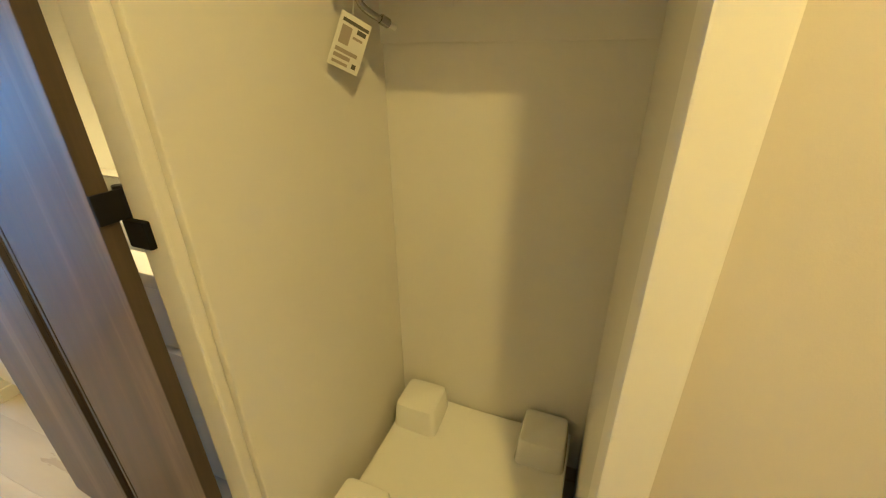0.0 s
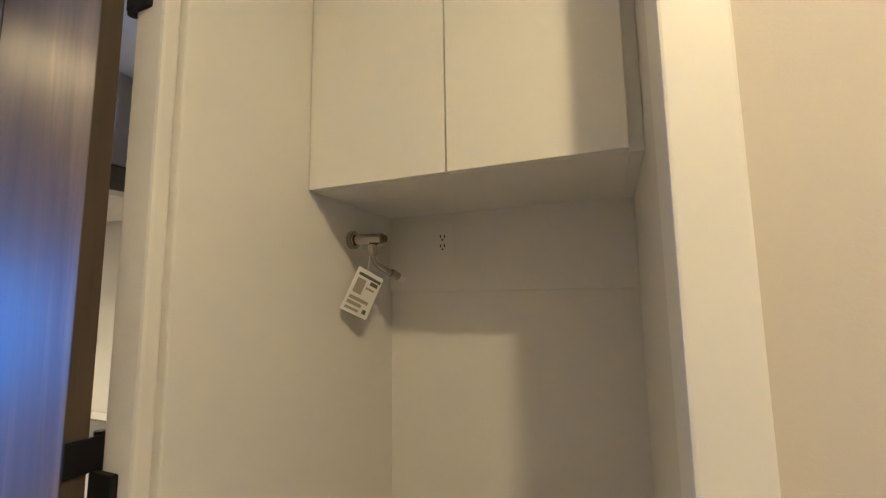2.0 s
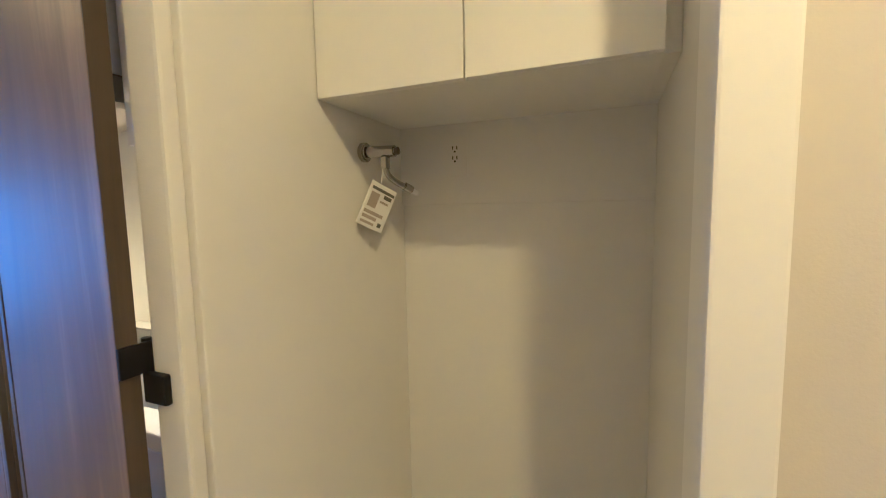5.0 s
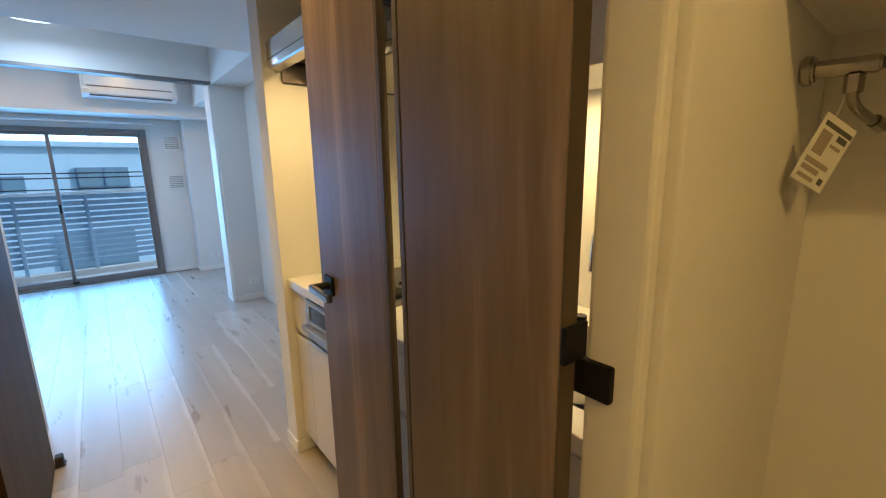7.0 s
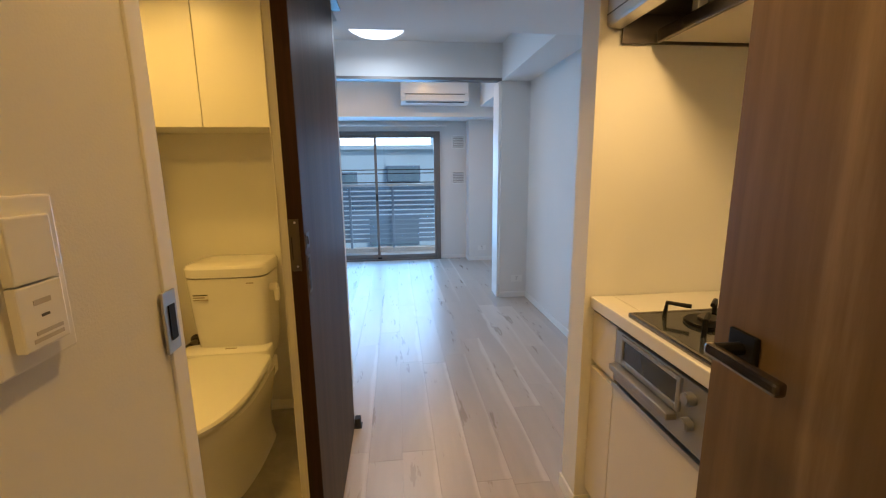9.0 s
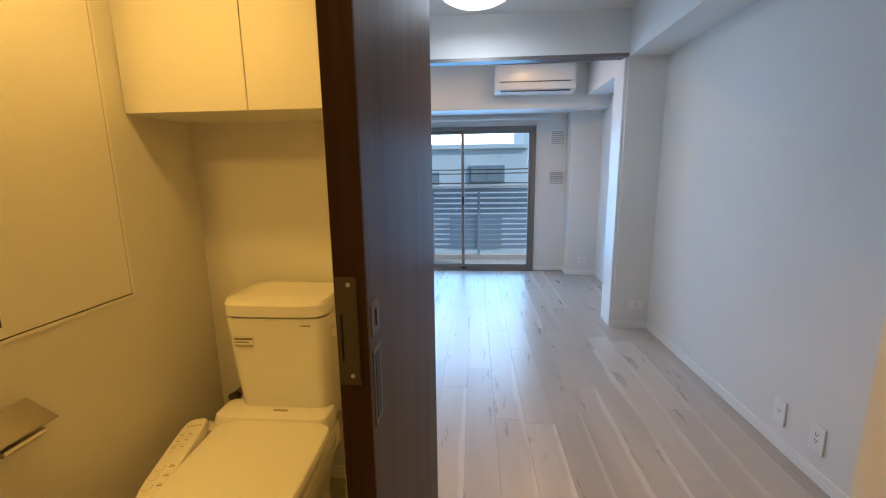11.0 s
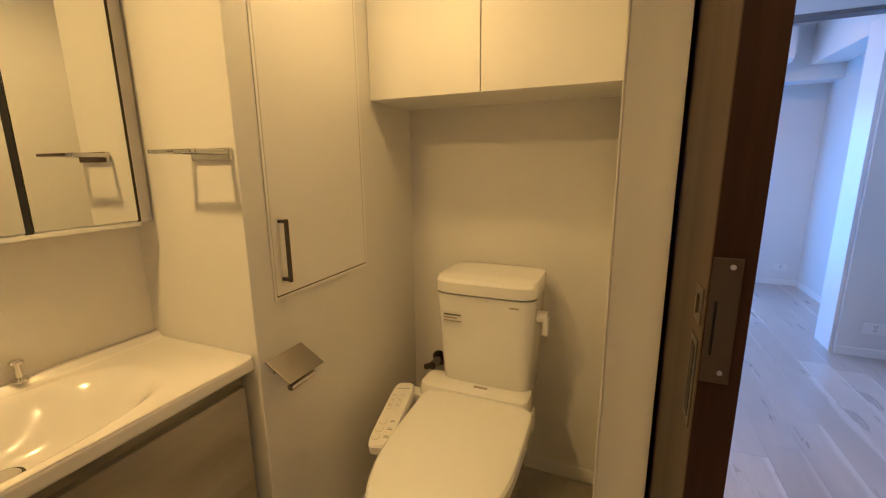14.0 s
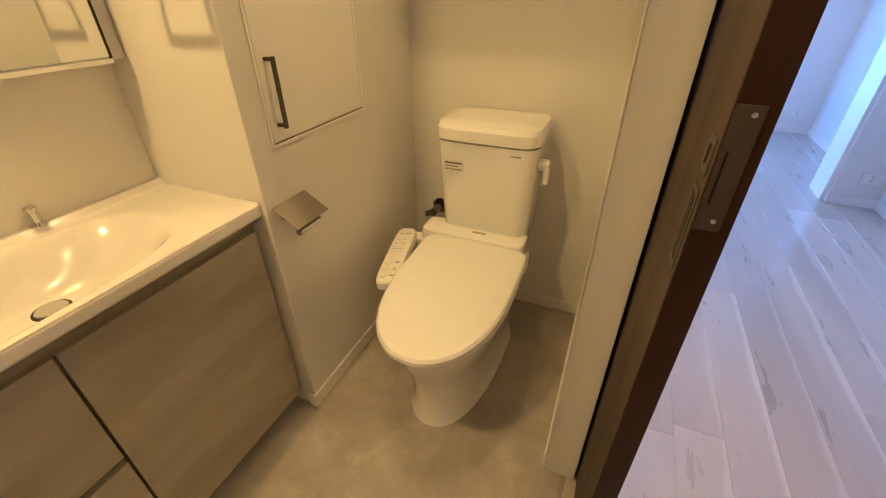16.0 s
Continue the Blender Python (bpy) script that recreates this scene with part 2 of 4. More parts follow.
MIRROR = material("mirror", (0.86, 0.87, 0.85), 0.015, 1.0)
ALU = speckled("bronze_aluminium", (0.19, 0.17, 0.155), 0.4, 150.0, 0.03, 0.05)
ALU.node_tree.nodes["Principled BSDF"].inputs["Metallic"].default_value = 0.3
PAPERTAG = material("paper_tag", (0.72, 0.72, 0.68), 0.7)
INK = material("grey_ink", (0.10, 0.10, 0.10), 0.7)
PRINTGREY = material("faint_grey_print", (0.50, 0.47, 0.43), 0.6)
STICKER = material("grey_sticker", (0.34, 0.30, 0.26), 0.5)
GRIPMETAL = material("dull_dark_metal", (0.075, 0.066, 0.056), 0.5, 0.3)
BRONZE = material("bronze_plate", (0.085, 0.066, 0.044), 0.34, 0.7)
# flat blue-grey stands in for sky reflected in the far panes
SKYPANE = material("sky_tinted_pane", (0.24, 0.36, 0.43), 0.25)
ROOMGLOW = glowing("lit_diffuser", (0.95, 0.97, 1.0), 2.6)
WARMGLOW = glowing("warm_diffuser", (1.0, 0.78, 0.45), 9.0)
# slats' backlit shade and blue cast are put into this aluminium colour
RAILALU = speckled("shade_blue_aluminium", (0.21, 0.30, 0.40), 0.45, 80.0, 0.03, 0.04)
TOPRAIL = speckled("pale_rail", (0.62, 0.66, 0.68), 0.4, 80.0, 0.03, 0.04)
CONCRETE = speckled("grey_concrete", (0.36, 0.36, 0.35), 0.85, 40.0, 0.3, 0.12)
# blue cast of sky light and white balance is mixed into this paint
FACADE = speckled("sky_tinted_facade", (0.66, 0.84, 0.93), 0.85, 14.0, 0.15, 0.06, 0.5)
ASPHALT = speckled("asphalt", (0.05, 0.05, 0.05), 0.9, 60.0, 0.4, 0.2)

# mottled stone-look vinyl sheet
VINYL = material("stone_vinyl", (0.35, 0.32, 0.28), 0.42)
_v = coords(VINYL)
_a = node(VINYL, "ShaderNodeTexNoise", Scale=5.5, Detail=7.0, Roughness=0.68, Distortion=0.4)
_b = node(VINYL, "ShaderNodeTexNoise", Scale=130.0, Detail=3.0)
link(VINYL, _v, _a.inputs["Vector"])
link(VINYL, _v, _b.inputs["Vector"])
link(VINYL, ramp(VINYL, _a.outputs["Fac"], [(0.32, (0.31, 0.285, 0.245)), (0.55, (0.40, 0.375, 0.33)), (0.72, (0.52, 0.49, 0.44))]),
     VINYL.node_tree.nodes["Principled BSDF"].inputs["Base Color"])
bump(VINYL, _b.outputs["Fac"], 0.08, 0.001)


# ---- mesh helpers ----
def mesh_object(name, bm, mat, smooth=False):
    me = bpy.data.meshes.new(name)
    bmesh.ops.recalc_face_normals(bm, faces=bm.faces[:])
    bm.to_mesh(me)
    bm.free()
    if mat:
        me.materials.append(mat)
    if smooth:
        for p in me.polygons:
            p.use_smooth = True
        me.set_sharp_from_angle(angle=radians(35))
    return new(name, me)


def part(name, bm, mat, parent, label="", smooth=False):
    ob = mesh_object(name, bm, mat, smooth)
    ob.parent = parent
    if parent is not None:
        ob.matrix_parent_inverse = parent.matrix_basis.inverted()
    return tagged(ob, label) if label else ob


def thing(name, label, category, at=(0, 0, 0), group="", kind=""):
    ob = new(name)
    ob.empty_display_size = 0.05
    ob.matrix_basis = pose(*at)
    return tagged(ob, label, category, group, kind)


def box(x0, x1, y0, y1, z0, z1, bevel=0.0, seg=2, bm=None):
    own = bmesh.new()
    bmesh.ops.create_cube(own, size=1)
    for v in own.verts:
        v.co = Vector(((x0 + x1) / 2 + v.co.x * (x1 - x0), (y0 + y1) / 2 + v.co.y * (y1 - y0), (z0 + z1) / 2 + v.co.z * (z1 - z0)))
    if bevel:
        bmesh.ops.bevel(own, geom=own.edges[:], offset=bevel, segments=seg, affect="EDGES", profile=0.6)
    return merge(bm, own)


def merge(bm, own):
    if bm is None:
        return own
    me = bpy.data.meshes.new("tmp")
    own.to_mesh(me)
    bm.from_mesh(me)
    bpy.data.meshes.remove(me)
    own.free()
    return bm


def turned(bm, m):
    bmesh.ops.transform(bm, matrix=m, verts=bm.verts[:])
    return bm


def rod(p, q, r, seg=14, bm=None, r2=None, bevel=0.0):
    p, q = Vector(p), Vector(q)
    own = bmesh.new()
    bmesh.ops.create_cone(own, cap_ends=True, segments=seg, radius1=r, radius2=r if r2 is None else r2, depth=(q - p).length)
    if bevel:
        caps = [e for e in own.edges if abs(e.verts[0].co.z - e.verts[1].co.z) < 1e-6]
        bmesh.ops.bevel(own, geom=caps, offset=bevel, segments=2, affect="EDGES")
    turned(own, Matrix.Translation((p + q) / 2) @ (q - p).to_track_quat("Z", "Y").to_matrix().to_4x4())
    return merge(bm, own)


def tube(points, r, seg=10, bm=None):
    """A bent pipe through the points."""
    own = bmesh.new()
    pts = [Vector(p) for p in points]
    rings = []
    for i, p in enumerate(pts):
        d = (pts[min(i + 1, len(pts) - 1)] - pts[max(i - 1, 0)]).normalized()
        q = d.to_track_quat("Z", "Y")
        rings.append([own.verts.new(p + q @ Vector((r * math.cos(a), r * math.sin(a), 0))) for a in (2 * math.pi * k / seg for k in range(seg))])
    for a, b in zip(rings, rings[1:]):
        for k in range(seg):
            own.faces.new((a[k], a[(k + 1) % seg], b[(k + 1) % seg], b[k]))
    own.faces.new(rings[0][::-1])
    own.faces.new(rings[-1])
    return merge(bm, own)


def loft(rings, bm=None, close=True):
    """Skins equal-length rings of points, one above the other."""
    own = bmesh.new()
    vs = [[own.verts.new(p) for p in ring] for ring in rings]
    n = len(vs[0])
    for a, b in zip(vs, vs[1:]):
        for k in range(n):
            own.faces.new((a[k], a[(k + 1) % n], b[(k + 1) % n], b[k]))
    if close:
        own.faces.new(vs[0][::-1])
        own.faces.new(vs[-1])
    return merge(bm, own)


def rounded(cx, cy, z, hx, hy, power=4.0, n=40):
    """A ring shaped like a rounded rectangle."""
    out = []
    for k in range(n):
        a = 2 * math.pi * k / n
        c, s = math.cos(a), math.sin(a)
        out.append((cx + hx * math.copysign(abs(c) ** (2 / power), c), cy + hy * math.copysign(abs(s) ** (2 / power), s), z))
    return out


def slab(name, mat, *b, bevel=0.0, parent=None, label=""):
    """A piece of the setting from its bounds."""
    ob = mesh_object(name, box(*b, bevel=bevel), mat)
    if parent is not None:
        ob.parent = parent
    else:
        tagged(ob, label, "", "", "structure")
    return ob


# ---- structure ----
DROP = 2.045    # ceiling of hall, kitchen and washroom
TALL = 2.405    # ceiling of the living room
slab("wall_hall_right", DARKERWALL, 0.432, 0.53, -1.3, 0.141, 0, 2.5, label="white wallpapered hall wall beside the laundry alcove")
slab("wall_alcove_right", WALL, 0.53, 1.22, 0.04, 0.143, 0, DROP + 0.1, label="white wallpapered side wall of the laundry alcove")
slab("wall_alcove_back", WALL, 1.011, 1.22, 0.143, 0.793, 0, DROP + 0.1, label="white wallpapered back wall of the laundry alcove")
slab("wall_alcove_left", WALL, 0.358, 1.22, 0.793, 0.858, 0, DROP + 0.1, bevel=0.004, label="white wallpapered wall between alcove and kitchen")
slab("wall_hall_end", WALL, -0.56, 0.53, -1.4, -1.3, 0, 2.5, label="white wallpapered wall closing the hall")
slab("wall_hall_left", WALL, -0.56, -0.45, -1.3, 1.592, 0, 2.5, label="white wallpapered hall wall with a light switch")
slab("wall_washroom_right", WALL, -0.551, -0.464, 2.483, 3.36, 0, DROP + 0.1, label="white wallpapered wall behind the sliding door")
slab("wall_washroom_back", WALL, -1.337, -0.551, 3.24, 3.36, 0, DROP + 0.1, label="white wallpapered wall behind the toilet")
slab("wall_pipe_shaft", WALL, -1.84, -1.337, 2.394, 3.36, 0, DROP + 0.1, label="white wallpapered pipe shaft beside the toilet", bevel=0.003)
slab("wall_washroom_left", WALL, -1.84, -1.725, 0.75, 2.394, 0, DROP + 0.1, label="white wallpapered wall behind the vanity")
slab("wall_washroom_front", WALL, -1.725, -0.56, 0.75, 0.86, 0, DROP + 0.1, label="white wallpapered wall closing the washroom")
slab("wall_kitchen_back", PANEL, 1.092, 1.22, 0.858, 2.385, 0, DROP + 0.1, label="glossy cream kitchen back panel")
slab("wall_kitchen_end", WALL, 0.462, 1.22, 2.391, 2.508, 0, DROP + 0.1, label="narrow white wall closing the kitchen niche")
slab("wall_living_right", WALL, 1.109, 1.22, 2.508, 5.30, 0, TALL + 0.1, label="white wallpapered living room wall with outlets")
slab("wall_living_left", WALL, -1.80, -1.70, 3.36, 7.03, 0, TALL + 0.1, label="white wallpapered wall closing the living room")
slab("wall_living_front", WALL, -1.70, -0.464, 3.362, 3.44, 0, TALL + 0.1, label="white wallpapered wall behind the washroom")
slab("wall_drop_face", CEIL, -1.70, 1.109, 3.478, 3.596, DROP, TALL + 0.1, label="white face of the lowered ceiling")
slab("wall_lintel", WALL, -1.70, 0.835, 5.036, 5.16, 2.10, TALL + 0.1, label="white wallpapered lintel between two rooms")
slab("wall_pillar", WALL, 0.835, 1.109, 5.036, 5.30, 0, 2.081, label="white wallpapered pillar with an outlet")
slab("wall_living_beam", WALL, 0.835, 1.109, 3.596, 5.30, 2.081, TALL + 0.1, label="white wallpapered ceiling beam")
slab("wall_bedroom_right", WALL, 1.178, 1.29, 5.30, 7.15, 0, TALL + 0.1, label="white wallpapered bedroom wall")
slab("wall_bedroom_beam", WALL, 0.93, 1.178, 5.30, 6.55, 2.07, TALL + 0.1, label="white wallpapered bedroom ceiling beam")
slab("wall_window_beam", WALL, -1.70, 1.178, 6.55, 7.15, 1.945, TALL + 0.1, label="white wallpapered beam above the window")
slab("wall_column", WALL, 0.835, 1.178, 6.81, 7.15, 0, 1.945, label="white wallpapered corner column")
slab("wall_window_right", WALL, 0.46, 0.835, 7.03, 7.15, 0, 1.945, label="white wallpapered wall beside the window with two vents")
slab("wall_window_left", WALL, -1.70, -1.36, 7.03, 7.15, 0, 1.945, label="white wallpapered wall beside the window")
slab("wall_window_head", WALL, -1.36, 0.46, 7.03, 7.15, 1.815, 1.945, label="white wallpapered strip above the window")
slab("wall_washroom_head", WALL, -0.56, -0.464, 1.592, 2.483, 2.0, DROP + 0.1, label="white strip above the washroom door opening")
slab("ceiling_entrance", CEIL, -0.45, 0.531, -1.3, 0.80, 2.40, 2.5, label="white papered ceiling of the entrance hall")
slab("wall_door_head", WALL, -0.45, 0.531, 0.80, 0.872, DROP + 0.001, 2.5, label="white wallpapered strip above the hall door")
slab("ceiling_alcove", CEIL, 0.532, 1.22, 0.04, 0.857, DROP, 2.5, label="white papered alcove ceiling")
slab("ceiling_hall", CEIL, -0.45, 1.22, 0.873, 3.478, DROP, DROP + 0.12, label="white papered lowered ceiling of hall and kitchen")
slab("ceiling_washroom", CEIL, -1.84, -0.552, 0.75, 3.36, DROP, DROP + 0.12, label="white papered washroom ceiling")
slab("ceiling_living", CEIL, -1.80, 1.29, 3.44, 7.15, TALL, TALL + 0.12, label="white papered living room ceiling")
slab("floor", CONCRETE, -1.84, 1.29, -1.4, 7.15, -0.2, -0.014, label="concrete slab under the flooring")
slab("floor_washroom", VINYL, -1.725, -0.50, 0.86, 3.24, -0.014, 0.0, label="mottled beige-grey stone-look vinyl floor")

# window, balcony, outside
win = thing("window_1", "two-panel sliding balcony window with bronze aluminium frame", "window", (-0.45, 7.05, 0), kind="structure")
part("window_frame", box(0.405, 0.458, 7.0, 7.10, -0.01, 1.81, 0.004), ALU, win)
part("window_frame", box(-1.36, -1.31, 7.0, 7.10, -0.01, 1.81, 0.004), ALU, win)
part("window_frame", box(-1.31, 0.405, 7.0, 7.10, 1.765, 1.81, 0.004), ALU, win)
part("window_sill", box(-1.31, 0.405, 6.99, 7.12, -0.012, 0.02, 0.004), ALU, win)
for x0, x1, y in ((-1.31, -0.425, 7.045), (-0.455, 0.405, 7.02)):
    part("sash_stile", box(x0, x0 + 0.034, y - 0.012, y + 0.012, 0.02, 1.765, 0.003), ALU, win)
    part("sash_stile", box(x1 - 0.034, x1, y - 0.012, y + 0.012, 0.02, 1.765, 0.003), ALU, win)
    part("sash_rail", box(x0 + 0.034, x1 - 0.034, y - 0.012, y + 0.012, 0.02, 0.085, 0.003), ALU, win)
    part("sash_rail", box(x0 + 0.034, x1 - 0.034, y - 0.012, y + 0.012, 1.725, 1.765, 0.003), ALU, win)
    pane = part("pane", box(x0 + 0.034, x1 - 0.034, y - 0.003, y + 0.003, 0.085, 1.725), GLASS, win, "clear glass pane")
    pane.visible_shadow = False
part("latch", box(-0.448, -0.428, 6.985, 7.008, 0.86, 0.96, 0.004), BLACK, win, "black crescent latch")
part("foot_lock", box(-0.46, -0.40, 6.985, 7.008, 0.03, 0.05, 0.003), BLACK, win)

rail = thing("curtain_rail", "white double curtain rail above the balcony window", "curtain rail", (-0.4, 6.95, 1.86))
for k, y in enumerate((6.93, 6.98)):
    part("track", box(-1.40, 0.55, y - 0.010, y + 0.010, 1.872, 1.888, 0.003), PAINT, rail)
for x in (-1.2, -0.4, 0.42):
    part("bracket", box(x - 0.012, x + 0.012, 6.915, 7.028, 1.888, 1.902, 0.002), PAINT, rail)

slab("balcony_floor", CONCRETE, -4.0, 4.0, 7.15, 8.15, -0.25, -0.07, label="grey concrete balcony floor")
slab("balcony_upstand", CONCRETE, -4.0, 4.0, 8.02, 8.15, -0.07, 0.0, label="low concrete balcony upstand")
# unseen slab added to keep sunlight off the balcony and its slats
slab("balcony_shade_slab", CONCRETE, -4.0, 4.0, 7.15, 8.6, 2.32, 2.5, label="unseen concrete slab that shades the balcony")
balustrade = thing("balustrade", "aluminium balustrade with horizontal louvre slats tinted a shaded blue-grey", "railing", (-0.2, 8.05, -0.07))
for k in range(12):
    z = 0.125 + k * 0.079
    bm = turned(box(-4.0, 4.0, -0.005, 0.005, -0.0295, 0.0295, 0.002, 1), pose(0, 8.06, z, 6))
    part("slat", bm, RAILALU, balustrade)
part("top_rail", box(-4.0, 4.0, 8.02, 8.09, 1.03, 1.068, 0.008), TOPRAIL, balustrade, "pale top rail")
for x in (-3.1, -2.1, -0.93, -0.23, 1.2, 2.2, 3.2):
    part("post", box(x - 0.02, x + 0.02, 8.03, 8.055, -0.07, 1.02, 0.004), RAILALU, balustrade)

ground = slab("ground", ASPHALT, -900, 900, -300, 1500, -8.3, -8.0, label="asphalt street far below the balcony")
tower = thing("apartment_building", "low apartment block across the street, its pale colour tinted sky blue", "building", (-6, 17, -8))
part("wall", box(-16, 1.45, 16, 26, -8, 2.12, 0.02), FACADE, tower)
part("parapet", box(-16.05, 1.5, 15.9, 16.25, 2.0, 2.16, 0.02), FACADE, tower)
for (x0, x1, z0, z1) in ((-0.48, 0.70, 0.88, 1.46), (-2.4, -1.5, 0.75, 1.25), (-1.15, 0.62, -1.36, -0.30), (-6.0, -4.2, 0.6, 1.5), (-6.0, -4.2, -2.4, -1.2), (-3.4, -2.2, -1.4, -0.4)):
    w = part("window", box(x0, x1, 15.95, 16.01, z0, z1), RAILALU, tower, "framed window")
    part("pane", box(x0 + 0.05, (x0 + x1) / 2 - 0.03, 15.93, 15.95, z0 + 0.05, z1 - 0.05), SKYPANE, w)
    part("pane", box((x0 + x1) / 2 + 0.03, x1 - 0.05, 15.93, 15.95, z0 + 0.05, z1 - 0.05), SKYPANE, w)
for k, (z0, z1) in enumerate(((1.62, 1.5), (1.5, 1.42), (1.36, 1.1))):
    cable = mesh_object("cable", tube([(-14 + i * 2, 12.0 + 0.3 * k, z0 + (z1 - z0) * i / 12 - 0.25 * math.sin(math.pi * i / 12)) for i in range(13)], 0.014, 6), RUBBER)
    tagged(cable, "thin black overhead power cable sagging across the street", "cable", "street cables")
for x in (-14.0, 10.0):
    pole = thing("utility_pole", "grey concrete utility pole beside the street", "pole", (x, 12.3, -8), group="utility poles")
    part("shaft", rod((x, 12.3, -8), (x, 12.3, 2.2), 0.16, 16, r2=0.12), CONCRETE, pole)
    part("crossarm", box(x - 0.05, x + 0.05, 11.8, 12.8, 0.95, 1.62, 0.01), CONCRETE, pole)
far = thing("far_building", "pale grey distant apartment block with rows of windows", "building", (12, 40, -8))
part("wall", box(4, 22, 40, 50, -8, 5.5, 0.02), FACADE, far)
for i in range(5):
    for j in range(4):
        part("window", box(5 + i * 3.4, 6.8 + i * 3.4, 39.94, 40.01, -5.5 + j * 2.8, -4.1 + j * 2.8), DARKGLASS, far)

bd = mesh_object("backdrop", box(-160, 160, 139.9, 140, -20, 120), glowing("hazy_sky", (0.86, 0.94, 1.0), 4.0))
tagged(bd, "plain hazy white sky in the distance", "", "", "structure")

# ---- hall door with a glazed slit, standing open ----
jamb = thing("door_frame", "off-white painted frame of the hall door", "door frame", (0.35, 0.82, 0), kind="structure")
part("jamb_post", box(0.331, 0.3575, 0.806, 0.872, 0, 2.03, 0.006), WALL, jamb)
part("jamb_post", box(-0.4495, -0.43, 0.818, 0.872, 0, 2.03, 0.003), PAINT, jamb)
part("header", box(-0.4495, 0.3575, 0.818, 0.872, 2.03, 2.0445, 0.002), PAINT, jamb)
casing = thing("alcove_trim", "off-white painted corner post of the laundry alcove", "trim", (0.43, 0.11, 0), kind="structure")
part("corner_post", box(0.424, 0.53, 0.076, 0.1440, 0, 2.045, 0.004), PAINT, casing)

door = thing("door_1", "dark walnut hall door with a narrow glazed slit, standing open", "door", (0.305, 0.88, 0), kind="structure")
DT = 0.028
M = pose(0.288, 0.880, 0.0, 0, 0, -3.5)      # leaf runs along +y of this frame


def leaf(name, y0, y1, z0, z1, mat, label="", x0=0.0, x1=DT, bevel=0.002, parent=None):
    return part(name, turned(box(x0, x1, y0, y1, z0, z1, bevel, 1), M), mat, parent or door, label)


leaf("hinge_stile", 0.0, 0.345, 0.008, 2.02, DOORWOOD)
leaf("lock_stile", 0.435, 0.792, 0.008, 2.02, DOORWOOD)
leaf("bottom_rail", 0.345, 0.435, 0.008, 0.17, DOORWOOD)
leaf("top_rail", 0.345, 0.435, 1.88, 2.02, DOORWOOD)
leaf("edge_band", -0.0015, 0.0, 0.008, 2.02, HALLEDGE, "brown edge banding", bevel=0)
leaf("slit_bead", 0.3465, 0.361, 0.17, 1.88, HALLEDGE, "dark brown glazing bead", x0=-0.001, x1=0.022, bevel=0.001)
leaf("slit_bead", 0.413, 0.4245, 0.17, 1.88, HALLEDGE, "dark brown glazing bead", x0=-0.001, x1=0.010, bevel=0.001)
leaf("slit_border", 0.4262, 0.435, 0.17, 1.88, DOORWOOD, x0=0.0, x1=0.010, bevel=0)
for y in (0.345, 0.4246):
    leaf("bead_joint", y, y + 0.0015, 0.17, 1.88, BLACK, x0=0.002, x1=0.010, bevel=0)
slit = leaf("slit_pane", 0.361, 0.435, 0.17, 1.88, GLASS, "clear glass slit", x0=0.018, x1=0.022, bevel=0)
slit.visible_shadow = False
for z in (0.25, 1.075, 1.80):
    h = part("hinge", box(0.287, 0.333, 0.872, 0.8795, z, z + 0.046, 0.002), BLACK, door, "black hinge")
    part("knuckle", rod((0.332, 0.882, z - 0.048), (0.332, 0.882, z + 0.050), 0.0075), BLACK, h)
    part("jamb_plate", box(0.321, 0.336, 0.834, 0.882, z - 0.047, z - 0.001, 0.003), BLACK, h)
lev = part("handle", turned(box(-0.008, 0.0, 0.70, 0.752, 0.985, 1.035, 0.003), M), BLACK, door, "black and chrome lever handle")
part("neck", turned(rod((-0.045, 0.726, 1.010), (-0.006, 0.726, 1.010), 0.010), M), BLACK, lev)
part("grip", turned(box(-0.056, -0.040, 0.610, 0.738, 0.999, 1.018, 0.005), M), DARKCHROME, lev)
lev2 = part("handle", turned(box(DT, DT + 0.008, 0.70, 0.752, 0.985, 1.035, 0.003), M), BLACK, door, "black and chrome lever handle")
part("grip", turned(box(DT + 0.035, DT + 0.05, 0.610, 0.738, 0.999, 1.018, 0.005), M), DARKCHROME, lev2)
part("neck", turned(rod((DT + 0.006, 0.726, 1.010), (DT + 0.045, 0.726, 1.010), 0.010), M), BLACK, lev2)
part("latch_plate", turned(box(0.008, 0.030, 0.7915, 0.794, 0.94, 1.08), M), STEEL, door)

# ---- washroom sliding door ----
wj = thing("washroom_door_frame", "off-white painted frame of the washroom opening", "door frame", (-0.5, 1.65, 0), kind="structure")
part("jamb_post", box(-0.562, -0.446, 1.592, 1.622, 0, 2.0, 0.002), PAINT, wj)
part("jamb_lip", box(-0.562, -0.492, 1.622, 1.636, 0, 2.0, 0.002), PAINT, wj)
part("jamb_post", box(-0.5522, -0.4635, 2.474, 2.4828, 0, 2.0, 0.001), WALL, wj)
part("jamb_bead", box(-0.5550, -0.5510, 2.4725, 2.482, 0, 2.0, 0.001), PAINT, wj, "thin pale edge bead")
part("header", box(-0.5625, -0.4635, 1.592, 2.4825, 1.985, 2.0, 0.002), PAINT, wj)
st = part("strike", box(-0.4475, -0.444, 1.582, 1.610, 1.060, 1.135, 0.001), STEEL, wj, "steel strike plate")
part("strike_slot", box(-0.4445, -0.4425, 1.590, 1.603, 1.075, 1.118), BLACK, st)

